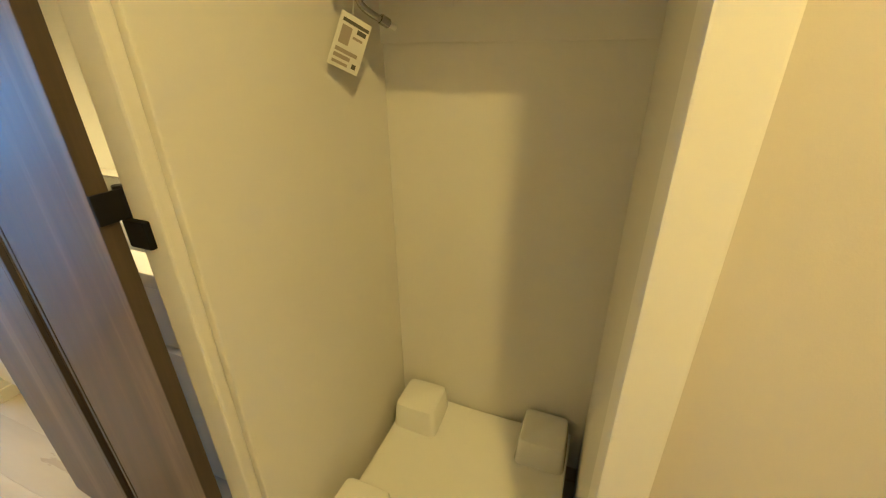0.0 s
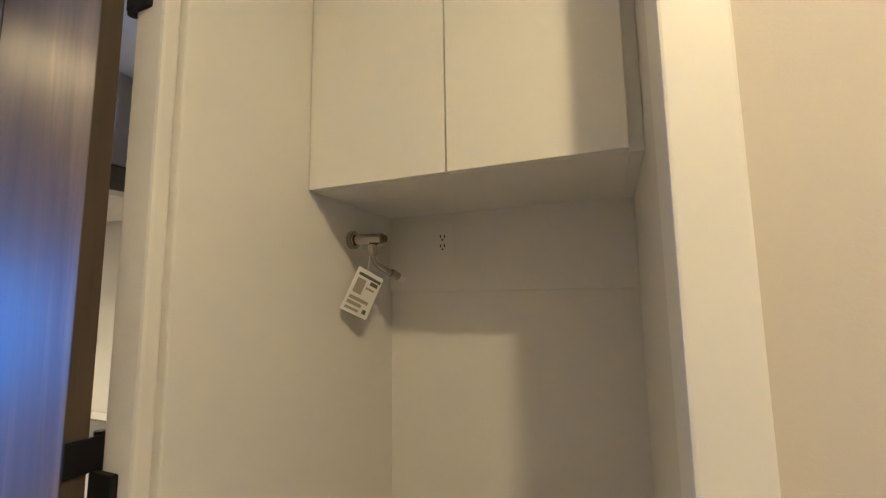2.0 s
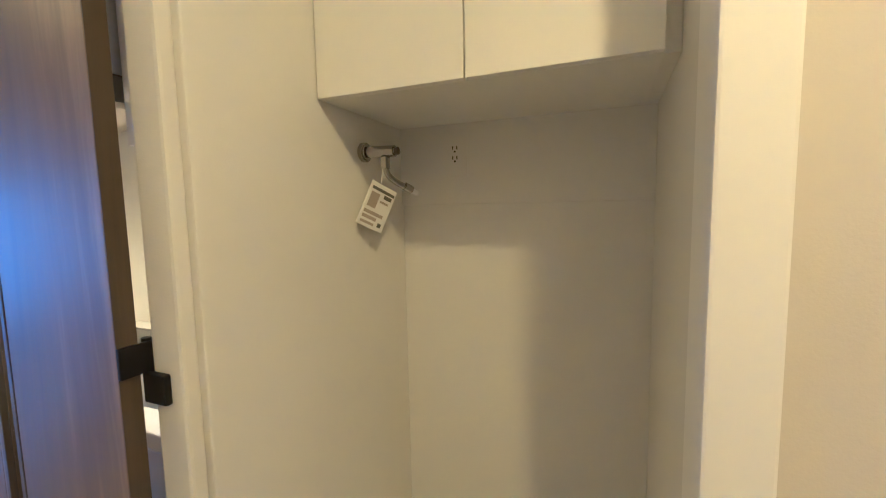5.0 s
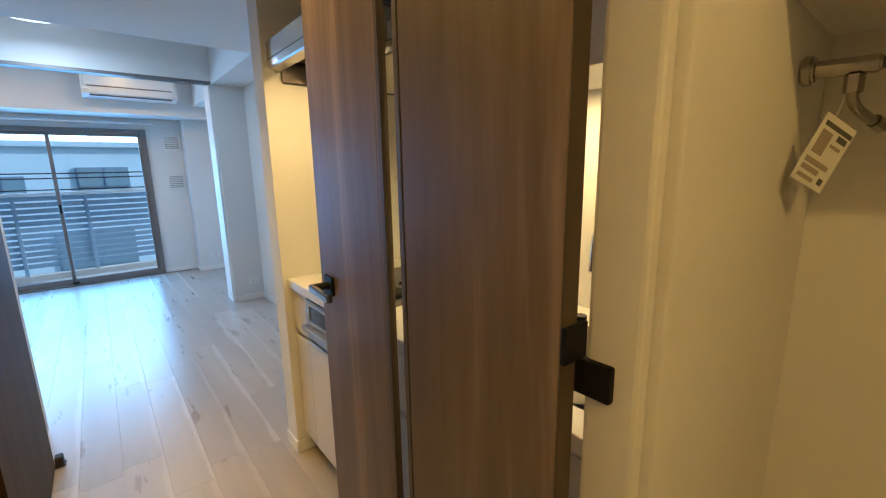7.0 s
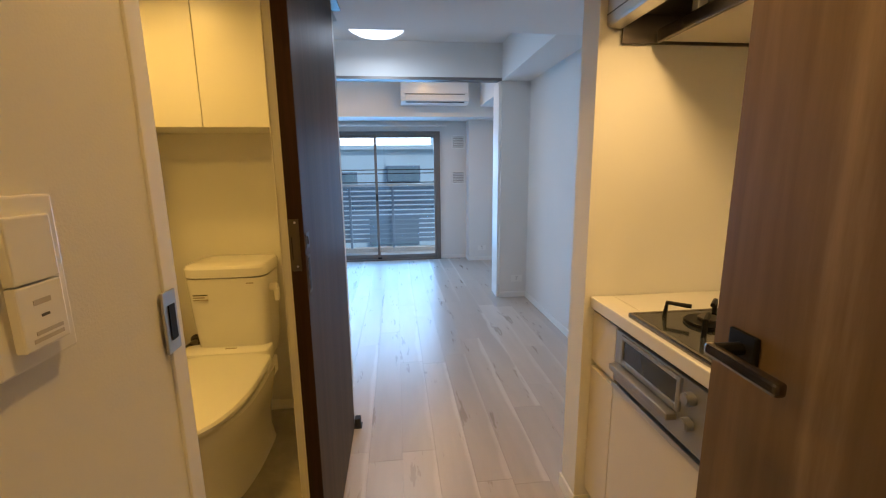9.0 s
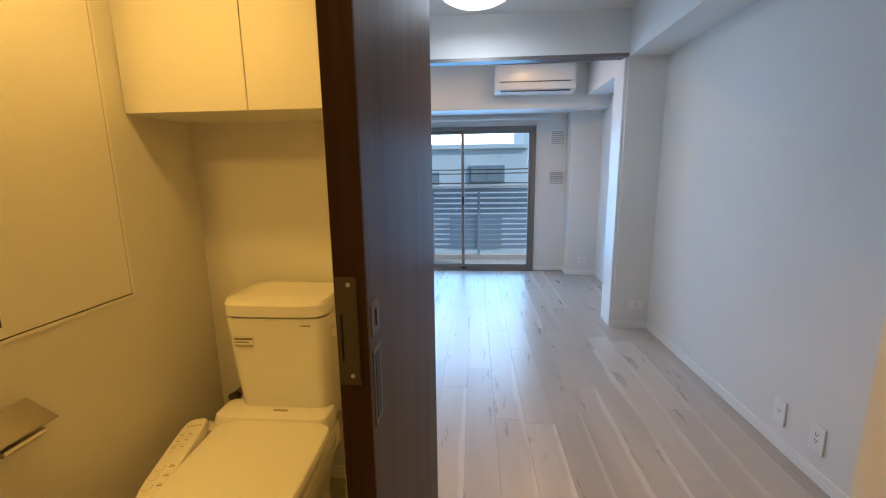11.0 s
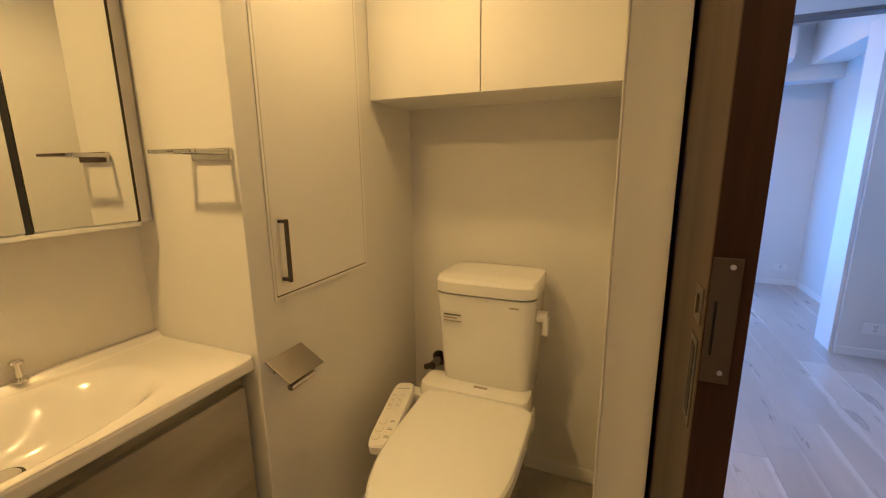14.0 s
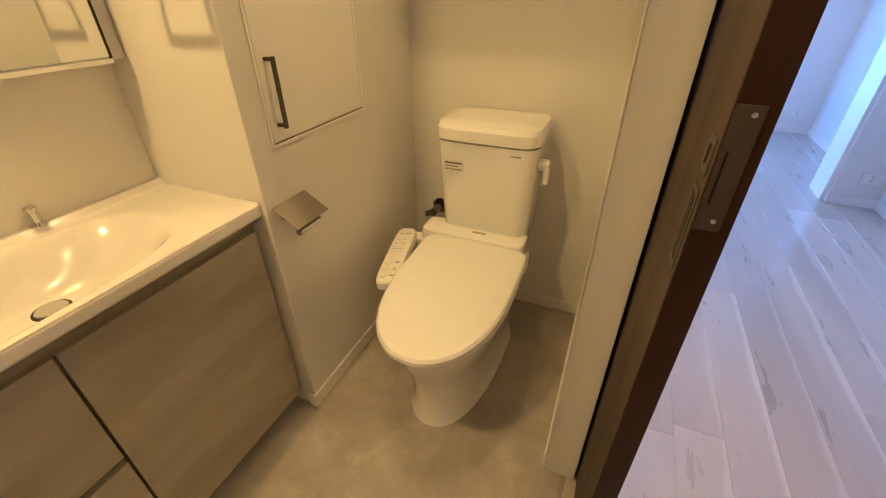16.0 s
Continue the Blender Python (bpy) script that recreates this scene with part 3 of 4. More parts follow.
slider = thing("door_2", "walnut washroom sliding door darkened to its shaded tone, slid half open", "door", (-0.435, 2.6, 0), kind="structure")
part("leaf", box(-0.455, -0.415, 2.199, 3.0, 0.012, 2.03, 0.002, 1), SLIDERWOOD, slider)
part("edge_band", box(-0.4545, -0.4155, 2.1975, 2.199, 0.012, 2.03), EDGEWOOD, slider, "dark brown edge banding")
lp = part("lock_plate", box(-0.4535, -0.4265, 2.1955, 2.1975, 1.013, 1.152, 0.0008), BRONZE, slider, "bronze lock plate")
for z in (1.018 + 0.008, 1.143):
    part("screw", turned(rod((0, 0, 0), (0, 0, 0.0025), 0.0028, 12, bevel=0.0006), pose(-0.436, 2.1955, z, 90)), STEEL, lp)
for x, d in ((-0.415, 1), (-0.455, -1)):
    lo, hi = sorted((x, x + d * 0.0018))
    g = part("grip_recess", box(lo, hi, 2.211, 2.249, 0.945, 1.052, 0.0006), GRIPMETAL, slider, "dark metal recessed grip")
    lo, hi = sorted((x + d * 0.0018, x + d * 0.0024))
    part("grip_hollow", box(lo, hi, 2.219, 2.241, 0.954, 1.043), BLACK, g)
    lo, hi = sorted((x, x + d * 0.0018))
    k = part("thumb_turn", box(lo, hi, 2.211, 2.249, 1.070, 1.112, 0.0006), GRIPMETAL, slider, "dark metal lock plate with a turn")
    lo, hi = sorted((x + d * 0.0018, x + d * 0.0045))
    part("turn_bar", box(lo, hi, 2.227, 2.233, 1.080, 1.102, 0.001), BRONZE, k)
part("latch_slot", box(-0.4480, -0.4455, 2.1950, 2.1956, 1.045, 1.105), BLACK, lp)
part("top_track", box(-0.463, -0.410, 1.66, 3.30, 2.032, 2.044, 0.002), DARKSTEEL, slider)
stopper = thing("door_stop", "small black rubber door stop on the plank floor", "door stop", (-0.40, 3.10, 0))
part("block", box(-0.415, -0.385, 3.005, 3.045, 0.0, 0.05, 0.006), RUBBER, stopper)
part("base", box(-0.420, -0.380, 3.0, 3.05, 0.0, 0.006, 0.002), RUBBER, stopper)

switch = thing("light_switch", "white wall switch plate with two stacked rockers", "light switch", (-0.45, 1.4150, 1.19))
part("plate", box(-0.4500, -0.4375, 1.3760, 1.4440, 1.1340, 1.2580, 0.002), PLASTIC, switch)
part("rocker", box(-0.4400, -0.4305, 1.3900, 1.4300, 1.1965, 1.2440, 0.0015), PLASTIC, switch)
rk = part("rocker", box(-0.4400, -0.4305, 1.3900, 1.4300, 1.1480, 1.1955, 0.0015), PLASTIC, switch)
part("mark", box(-0.4306, -0.4301, 1.4070, 1.4140, 1.1705, 1.1725), INK, rk)
part("mark", box(-0.4306, -0.4302, 1.4020, 1.4170, 1.1800, 1.1840), PRINTGREY, rk)
part("mark", box(-0.4306, -0.4302, 1.3970, 1.4240, 1.1530, 1.1560), PRINTGREY, rk)
part("mark", box(-0.4306, -0.4302, 1.4000, 1.4240, 1.1580, 1.1610), PRINTGREY, rk)

# ---- laundry alcove ----
cab = thing("wall_cabinet", "white two-door wall cabinet above the washing machine place", "cabinet", (0.83, 0.48, 1.53))
part("body", box(0.660, 1.0, 0.166, 0.7925, 1.534, 2.024, 0.001), LAMINATE, cab)
part("filler", box(0.664, 1.0, 0.1435, 0.166, 1.534, 2.024), LAMINATE, cab)
part("door", box(0.642, 0.659, 0.4785, 0.790, 1.534, 2.020, 0.0015), LAMINATE, cab)
part("door", box(0.642, 0.659, 0.167, 0.4755, 1.534, 2.020, 0.0015), LAMINATE, cab)
slab("backing_board", WALL, 1.0, 1.011, 0.143, 0.793, 1.320, DROP, label="wallpapered backing board, slightly proud of the alcove back wall", bevel=0.002)

tap = thing("washing_machine_tap", "chrome washing machine tap on the alcove wall", "tap", (0.80, 0.787, 1.445))
part("rose", rod((0.800, 0.7925, 1.446), (0.800, 0.775, 1.446), 0.023, 24, bevel=0.004), TAPCHROME, tap, smooth=True)
part("body", rod((0.800, 0.776, 1.446), (0.800, 0.700, 1.444), 0.0135, 18, bevel=0.003), TAPCHROME, tap, smooth=True)
part("knob_end", rod((0.800, 0.700, 1.444), (0.800, 0.694, 1.444), 0.009, 16), DARKSTEEL, tap)
part("nut", rod((0.800, 0.728, 1.432), (0.800, 0.728, 1.405), 0.012, 6, bevel=0.001), TAPCHROME, tap)
part("spout", tube([(0.800, 0.728, 1.412), (0.801, 0.727, 1.398), (0.806, 0.724, 1.388), (0.815, 0.719, 1.380), (0.830, 0.711, 1.371), (0.846, 0.702, 1.363)], 0.0075, 12), TAPCHROME, tap, smooth=True)
part("nozzle", rod((0.843, 0.704, 1.366), (0.862, 0.692, 1.355), 0.0105, 16, bevel=0.002), TAPCHROME, tap, smooth=True)
part("nozzle_tip", rod((0.862, 0.692, 1.355), (0.876, 0.684, 1.348), 0.006, 12, bevel=0.001), PLASTIC, tap, "white nozzle tip")
tag = thing("paper_tag", "white printed paper tag hanging from the tap", "tag", (0.79, 0.74, 1.31))
TM = pose(0.787, 0.748, 1.316, 0, 0, -25) @ pose(0, 0, 0, 6, 24, 0)
part("sheet", turned(box(-0.037, 0.037, -0.0006, 0.0006, -0.053, 0.053), TM), PAPERTAG, tag)
for (x0, x1, z0, z1, mm) in ((-0.030, 0.034, 0.036, 0.043, INK), (0.008, 0.030, 0.024, 0.033, INK), (0.002, 0.026, 0.012, 0.017, STICKER), (-0.028, -0.004, -0.006, 0.030, STICKER),
                             (-0.030, 0.024, -0.022, -0.014, STICKER), (-0.030, 0.010, -0.034, -0.026, STICKER), (0.018, 0.028, -0.044, -0.034, INK), (-0.030, 0.008, -0.046, -0.040, STICKER)):
    part("print", turned(box(x0, x1, -0.0012, -0.0006, z0, z1), TM), mm, tag)
part("string", rod((0.800, 0.742, 1.372), (0.800, 0.735, 1.405), 0.0012, 6), PAPERTAG, tag)


def outlet(name, label, at, normal, width=0.070, height=0.116, slots=2, horizontal=False, mat=None, deep=0.007):
    """A white outlet plate on a wall, its face towards the given turn about z."""
    t = thing(name, label, "outlet", at + (0, 0, normal), group="wall outlets")
    m = pose(*at, 0, 0, normal)
    w, h = (height, width) if horizontal else (width, height)
    p = part("plate", turned(box(-w / 2, w / 2, -deep, 0.0, -h / 2, h / 2, min(0.0025, deep / 3)), m), mat or PLASTIC, t)
    for k in range(slots):
        c = (k - (slots - 1) / 2) * 0.026
        for s in (-0.006, 0.006):
            part("slot", turned(box(s - 0.0013, s + 0.0013, -deep - 0.0008, -deep + 0.0002, c + 0.001, c + 0.010), m), BLACK, p)
        part("earth_hole", turned(rod((0, -deep - 0.0008, c - 0.004), (0, -deep + 0.0002, c - 0.004), 0.0027, 10), m), BLACK, p)
    return t


outlet("outlet", "white double outlet with earth holes on the alcove wall", (1.0, 0.628, 1.452), -90, mat=WALL, deep=0.0025)
outlet("outlet", "white outlet low on the living room wall", (1.1085, 3.562, 0.177), -90, slots=1)
outlet("outlet", "white outlet low on the living room wall", (1.1085, 3.352, 0.184), -90)
outlet("outlet", "white wide outlet low on the pillar", (1.010, 5.0355, 0.194), 0, horizontal=True)
outlet("outlet", "white wide outlet low on the corner column", (1.025, 6.8095, 0.184), 0, horizontal=True)

pan = thing("washer_pan", "cream plastic washing machine pan with raised corner blocks", "drip pan", (0.70, 0.46, 0))


def pan_tray(x0, x1, y0, y1):
    """A shallow moulded tray whose back edge rises towards its two corners."""
    bm = bmesh.new()
    nx, ny = 14, 16
    top = []
    for i in range(nx + 1):
        u = i / nx
        row = []
        for j in range(ny + 1):
            v = 2 * j / ny - 1
            lift = 0.024 * u ** 6 + 0.014 * v * v * u ** 2
            row.append(bm.verts.new((x0 + (x1 - x0) * u, y0 + (y1 - y0) * j / ny, 0.129 + lift)))
        top.append(row)
    for i in range(nx):
        for j in range(ny):
            bm.faces.new((top[i][j], top[i + 1][j], top[i + 1][j + 1], top[i][j + 1]))
    border = [e for e in bm.edges if e.is_boundary]
    skirt = bmesh.ops.extrude_edge_only(bm, edges=border)["geom"]
    for vert in skirt:
        if isinstance(vert, bmesh.types.BMVert):
            vert.co.z = 0.0
    bm.edges.ensure_lookup_table()
    bmesh.ops.holes_fill(bm, edges=[e for e in bm.edges if e.is_boundary], sides=0)
    bmesh.ops.recalc_face_normals(bm, faces=bm.faces)
    lip = [e for e in bm.edges if len(e.link_faces) == 2 and e.calc_face_angle(0) > 1.0 and max(v.co.z for v in e.verts) > 0.1 and min(v.co.z for v in e.verts) > 0.1]
    bmesh.ops.bevel(bm, geom=lip, offset=0.005, segments=3, profile=0.5, affect="EDGES")
    return bm


part("tray", pan_tray(0.36, 1.0, 0.180, 0.757), SEATPLASTIC, pan, smooth=True)
for x, y in ((0.920, 0.679), (0.930, 0.262), (0.505, 0.679), (0.505, 0.262)):
    part("corner_block", loft([rounded(x, y, z, h, h, 8.0, 40) for z, h in ((0.10, 0.080), (0.17, 0.074), (0.222, 0.070), (0.231, 0.067), (0.235, 0.061))]), SEATPLASTIC, pan, smooth=True)
slab("alcove_floor_trim", PAINT, 0.374, 1.0, 0.783, 0.793, 0.0, 0.06, bevel=0.002, label="white skirting in the alcove")

# ---- kitchen ----
worktop = thing("worktop", "glossy white kitchen worktop with an inset steel sink", "worktop", (0.78, 1.62, 0.85))
part("front_strip", box(0.480, 0.560, 0.862, 2.384, 0.804, 0.843, 0.004), BASIN, worktop)
part("back_strip", box(0.950, 1.090, 0.862, 2.384, 0.804, 0.843, 0.004), BASIN, worktop)
part("slab", box(0.560, 0.950, 1.560, 2.384, 0.804, 0.843, 0.003), BASIN, worktop)
part("end_strip", box(0.560, 0.950, 0.862, 1.000, 0.804, 0.843, 0.003), BASIN, worktop)
sink = part("sink_bowl", loft([rounded(0.755, 1.28, z, hx, hy, 7.0, 44) for z, hx, hy in ((0.838, 0.197, 0.282), (0.827, 0.190, 0.275), (0.70, 0.178, 0.262), (0.685, 0.15, 0.235), (0.682, 0.03, 0.03))], close=False), STEEL, worktop, "brushed steel sink bowl", smooth=True)
part("strainer", rod((0.755, 1.28, 0.682), (0.755, 1.28, 0.688), 0.055, 24), DARKSTEEL, sink)
faucet = thing("kitchen_faucet", "chrome arched kitchen faucet behind the sink", "faucet", (1.0, 1.16, 0.852))
part("stem", rod((1.0, 1.16, 0.851), (1.0, 1.16, 0.93), 0.022, 18, bevel=0.003), CHROME, faucet, smooth=True)
part("spout", tube([(1.0, 1.16, 0.92)] + [(0.92 + 0.08 * math.cos(a), 1.16, 1.09 + 0.10 * math.sin(a)) for a in [math.pi * k / 10 for k in range(11)]] + [(0.838, 1.16, 1.04)], 0.011, 12), CHROME, faucet, smooth=True)
part("lever", box(0.985, 1.015, 1.105, 1.15, 0.925, 0.937, 0.004), CHROME, faucet)


def base_unit(y0, y1, label, fronts):
    u = thing("base_cabinet", label, "cabinet", (0.78, (y0 + y1) / 2, 0), group="kitchen base cabinets")
    part("body", box(0.520, 1.088, y0 + 0.001, y1 - 0.001, 0.09, 0.600), LAMINATE, u)
    part("kick", box(0.560, 0.580, y0 + 0.001, y1 - 0.001, 0.0, 0.09), DARKSTEEL, u)
    for a, b in fronts:
        part("door", box(0.495, 0.516, y0 + 0.002, y1 - 0.002, a, b, 0.002), GREIGE, u)
    return u


base_unit(0.862, 1.745, "greige sink base cabinet under the worktop", ((0.10, 0.588), (0.612, 0.790)))
base_unit(1.745, 2.232, "greige base cabinet below the grill", ((0.10, 0.588),))
filler = thing("filler_panel", "narrow greige filler panel at the end of the kitchen", "panel", (0.50, 2.31, 0))
part("panel", box(0.496, 0.540, 2.236, 2.386, 0.10, 0.588, 0.002), GREIGE, filler)
part("panel", box(0.496, 0.540, 2.236, 2.386, 0.612, 0.790, 0.002), GREIGE, filler)
part("groove", box(0.512, 0.540, 2.236, 2.386, 0.588, 0.612), STEEL, filler)

stove = thing("gas_hob", "black glass two-burner gas hob set in the worktop", "hob", (0.75, 1.9, 0.843))
part("plate", box(0.503, 0.976, 1.757, 2.167, 0.8425, 0.856, 0.004), DARKGLASS, stove)
for x0, x1, y0, y1 in ((0.494, 0.506, 1.748, 2.176), (0.973, 0.985, 1.748, 2.176), (0.506, 0.973, 1.748, 1.760), (0.506, 0.973, 2.164, 2.176)):
    part("rim", box(x0, x1, y0, y1, 0.8425, 0.858, 0.004), DARKCHROME, stove, "dark polished rim")
for y in (1.862, 2.062):
    g = part("pan_support", rod((0.66, y, 0.853), (0.66, y, 0.865), 0.062, 28, bevel=0.003), BLACK, stove, "black iron pan support")
    for k in range(4):
        a = math.pi / 4 + k * math.pi / 2
        part("prong", tube([(0.66 + 0.11 * math.cos(a), y + 0.11 * math.sin(a), 0.853), (0.66 + 0.105 * math.cos(a), y + 0.105 * math.sin(a), 0.896), (0.66 + 0.045 * math.cos(a), y + 0.045 * math.sin(a), 0.896)], 0.0065, 8), BLACK, g)
    part("burner", rod((0.66, y, 0.865), (0.66, y, 0.875), 0.030, 24, bevel=0.002), DARKSTEEL, g)
grill = thing("fish_grill", "silver-fronted fish grill with a dark glass window", "grill", (0.5, 1.93, 0.7))
part("body", box(0.512, 0.95, 1.750, 2.225, 0.604, 0.795), STEEL, grill)
fr = part("front", box(0.490, 0.512, 1.752, 2.224, 0.622, 0.788, 0.004), GRILLGREY, grill)
part("window", box(0.486, 0.4905, 1.935, 2.172, 0.710, 0.772, 0.002), DARKGLASS, fr)
for y0, y1, z0, z1 in ((2.172, 2.186, 0.696, 0.784), (1.921, 1.935, 0.696, 0.784), (1.935, 2.172, 0.772, 0.784), (1.935, 2.172, 0.696, 0.710)):
    part("bezel", box(0.482, 0.491, y0, y1, z0, z1, 0.003), GRILLGREY, fr)
part("handle", box(0.460, 0.490, 1.930, 2.206, 0.668, 0.688, 0.005), GRILLGREY, fr)
for y, z in ((1.885, 0.752), (1.885, 0.688), (1.81, 0.752), (1.81, 0.688)):
    part("knob", rod((0.466, y, z), (0.490, y, z), 0.016, 20, bevel=0.003), GRILLGREY, fr, smooth=True)
part("top_gap", box(0.496, 0.512, 1.752, 2.384, 0.7905, 0.8035), RUBBER, grill, "dark shadow gap")
part("trim", box(0.490, 0.511, 1.752, 2.235, 0.592, 0.610, 0.003), STEEL, grill)

hood = thing("range_hood", "slim steel range hood with cream filter plate and lit lamp", "range hood", (0.78, 1.95, 1.7))
ring = [(0.484, 1.795), (0.484, 1.702), (0.489, 1.696), (0.527, 1.690), (0.531, 1.692), (0.531, 1.738), (1.088, 1.738), (1.088, 2.043), (0.735, 2.043), (0.735, 1.84)]
part("shell", loft([[(x, y, z) for x, z in ring] for y in (1.64, 2.386)]), STEEL, hood)
part("front_seam", box(0.4825, 0.4845, 1.64, 2.386, 1.728, 1.731), DARKSTEEL, hood)
part("filter_plate", box(0.640, 1.050, 1.69, 2.352, 1.648, 1.668, 0.006), FILTERCREAM, hood, "cream filter plate")
part("filter_rim", box(0.628, 0.641, 1.69, 2.352, 1.644, 1.682, 0.003), DARKCHROME, hood)
# added dark plate that makes the hood's open recess read dark
part("cavity_lining", box(0.533, 1.086, 1.645, 2.380, 1.732, 1.7375), DARKSTEEL, hood, "dark underside lining")
part("end_skirt", box(0.531, 1.086, 2.374, 2.384, 1.648, 1.732, 0.002), DARKSTEEL, hood)
for y in (1.74, 2.20):
    part("bracket", box(0.632, 0.660, y - 0.012, y + 0.012, 1.668, 1.735, 0.002), STEEL, hood)
part("lamp_lens", rod((0.572, 2.05, 1.722), (0.572, 2.05, 1.732), 0.026, 20), WARMGLOW, hood, "lit hood lamp")
upper = thing("upper_cabinet", "white kitchen wall cabinet with a round lamp below", "cabinet", (0.94, 1.25, 1.53))
part("body", box(0.808, 1.090, 0.862, 1.636, 1.526, 2.043, 0.002), LAMINATE, upper)
part("door", box(0.789, 0.806, 0.864, 1.249, 1.524, 2.040, 0.002), GREIGE, upper)
part("door", box(0.789, 0.806, 1.252, 1.635, 1.524, 2.040, 0.002), GREIGE, upper)
lr = part("lamp_ring", rod((0.872, 1.287, 1.519), (0.872, 1.287, 1.526), 0.042, 28, bevel=0.002), PLASTIC, upper)
part("lamp_lens", rod((0.872, 1.287, 1.5165), (0.872, 1.287, 1.5195), 0.034, 28), WARMGLOW, lr, "lit round lamp")

# ---- living room and bedroom fittings ----
clamp = thing("ceiling_light", "round lit white ceiling light in the living room", "ceiling light", (-0.28, 4.50, TALL), group="ceiling lights")
part("diffuser", loft([rounded(-0.28, 4.50, z, h, h, 2.0, 48) for z, h in ((2.400, 0.215), (2.375, 0.222), (2.325, 0.205), (2.300, 0.16), (2.292, 0.08), (2.290, 0.01))]), ROOMGLOW, clamp, "glowing white diffuser", smooth=True)
part("base", rod((-0.28, 4.50, 2.398), (-0.28, 4.50, 2.405), 0.225, 40), PLASTIC, clamp)
for x, y, up in ((0.0, 1.45, 0), (0.005, 2.88, 0), (-0.30, -0.226, 0.355), (-1.05, 2.57, 0), (-1.40, 1.74, 0)):
    d = thing("downlight", "small round recessed warm downlight in the ceiling", "ceiling light", (x, y, DROP + up), group="downlights")
    part("ring", loft([rounded(x, y, z + up, h, h, 2.0, 32) for z, h in ((2.0449, 0.060), (2.040, 0.060), (2.037, 0.054), (2.040, 0.047), (2.0449, 0.047))], close=False), PLASTIC, d, smooth=True)
    part("lens", rod((x, y, 2.038 + up), (x, y, 2.0445 + up), 0.046, 28), WARMGLOW, d, "lit warm lens")
for x in (0.25, -0.95):
    bl = thing("bedroom_light", "small warm ceiling light in the bedroom", "ceiling light", (x, 5.75, TALL), group="ceiling lights")
    part("lens", rod((x, 5.75, 2.375), (x, 5.75, 2.405), 0.06, 28, bevel=0.004), WARMGLOW, bl)

ac = thing("air_conditioner", "white wall-mounted air conditioner above the balcony window", "air conditioner", (0.34, 6.45, 2.22))
prof = [(6.549, 2.080), (6.40, 2.080), (6.345, 2.107), (6.325, 2.152), (6.320, 2.352), (6.335, 2.358), (6.549, 2.358)]
part("body", loft([[(x, y, z) for y, z in prof] for x in (-0.078, 0.752)]), PLASTIC, ac)
part("front_panel", box(-0.060, 0.735, 6.312, 6.322, 2.187, 2.350, 0.004), PLASTIC, ac)
part("flap", turned(box(-0.36, 0.36, -0.004, 0.004, -0.035, 0.035, 0.003), pose(0.337, 6.326, 2.142, 14)), PLASTIC, ac)
part("outlet_slot", box(-0.02, 0.70, 6.350, 6.356, 2.088, 2.100), DARKSTEEL, ac)
part("slot", box(-0.03, 0.70, 6.316, 6.3215, 2.178, 2.185), DARKSTEEL, ac)
for z in (1.664, 1.175):
    v = thing("wall_vent", "square white wall vent with a grey louvred face", "vent", (0.72, 7.03, z), group="wall vents")
    part("frame", box(0.622, 0.816, 7.012, 7.0295, z - 0.094, z + 0.094, 0.004), PLASTIC, v)
    part("recess", box(0.645, 0.793, 7.008, 7.012, z - 0.072, z + 0.072), STICKER, v)
    for k in range(6):
        part("slat", turned(box(-0.072, 0.072, -0.001, 0.001, -0.010, 0.010), pose(0.719, 7.005, z - 0.058 + k * 0.023, 35)), PLASTIC, v)
track = thing("door_track", "dark grey sliding door track under the lintel", "track", (-0.4, 5.1, 2.09), kind="structure")
part("rail", box(-1.70, 0.833, 5.040, 5.156, 2.086, 2.0995), DARKSTEEL, track)
part("lip", box(-1.70, 0.833, 5.032, 5.040, 2.080, 2.105, 0.001), ALU, track)
side = thing("pillar_trim", "white painted side trim of the pillar", "trim", (0.83, 5.15, 0), kind="structure")
part("board", box(0.812, 0.8345, 5.060, 5.190, 0.0, 2.080, 0.003), PAINT, side)
part("board", box(0.818, 0.8345, 5.190, 5.300, 0.0, 2.080, 0.003), PAINT, side)


def skirting(*runs):
    for x0, x1, y0, y1 in runs:
        tagged(mesh_object("baseboard", box(x0, x1, y0, y1, 0.0, 0.058, 0.003), PAINT), "thin white skirting board", "", "", "structure")


skirting((1.101, 1.109, 2.508, 5.028), (0.835, 1.109, 5.028, 5.036), (0.835, 1.170, 6.802, 6.81), (1.170, 1.178, 5.30, 6.802), (0.465, 0.827, 7.022, 7.03), (0.827, 0.835, 6.802, 7.03),
         (0.454, 0.470, 2.383, 2.516), (0.470, 0.56, 2.383, 2.391), (-1.337, -0.551, 3.232, 3.24), (-1.337, -1.329, 2.386, 3.232), (-1.36, -1.337, 2.386, 2.394), (-0.45, -0.443, -1.3, 1.61),
         (0.4245, 0.432, -1.3, 0.079), (-0.559, -0.551, 2.484, 3.232))

# ---- washroom ----
tcab = thing("wall_cabinet", "white two-door wall cabinet above the toilet", "cabinet", (-0.95, 3.1, 1.46))
part("body", box(-1.336, -0.552, 2.968, 3.239, 1.459, 2.044, 0.001), LAMINATE, tcab)
part("door", box(-1.334, -0.9515, 2.949, 2.967, 1.459, 2.040, 0.0015), LAMINATE, tcab)
part("door", box(-0.9485, -0.553, 2.949, 2.967, 1.459, 2.040, 0.0015), LAMINATE, tcab)

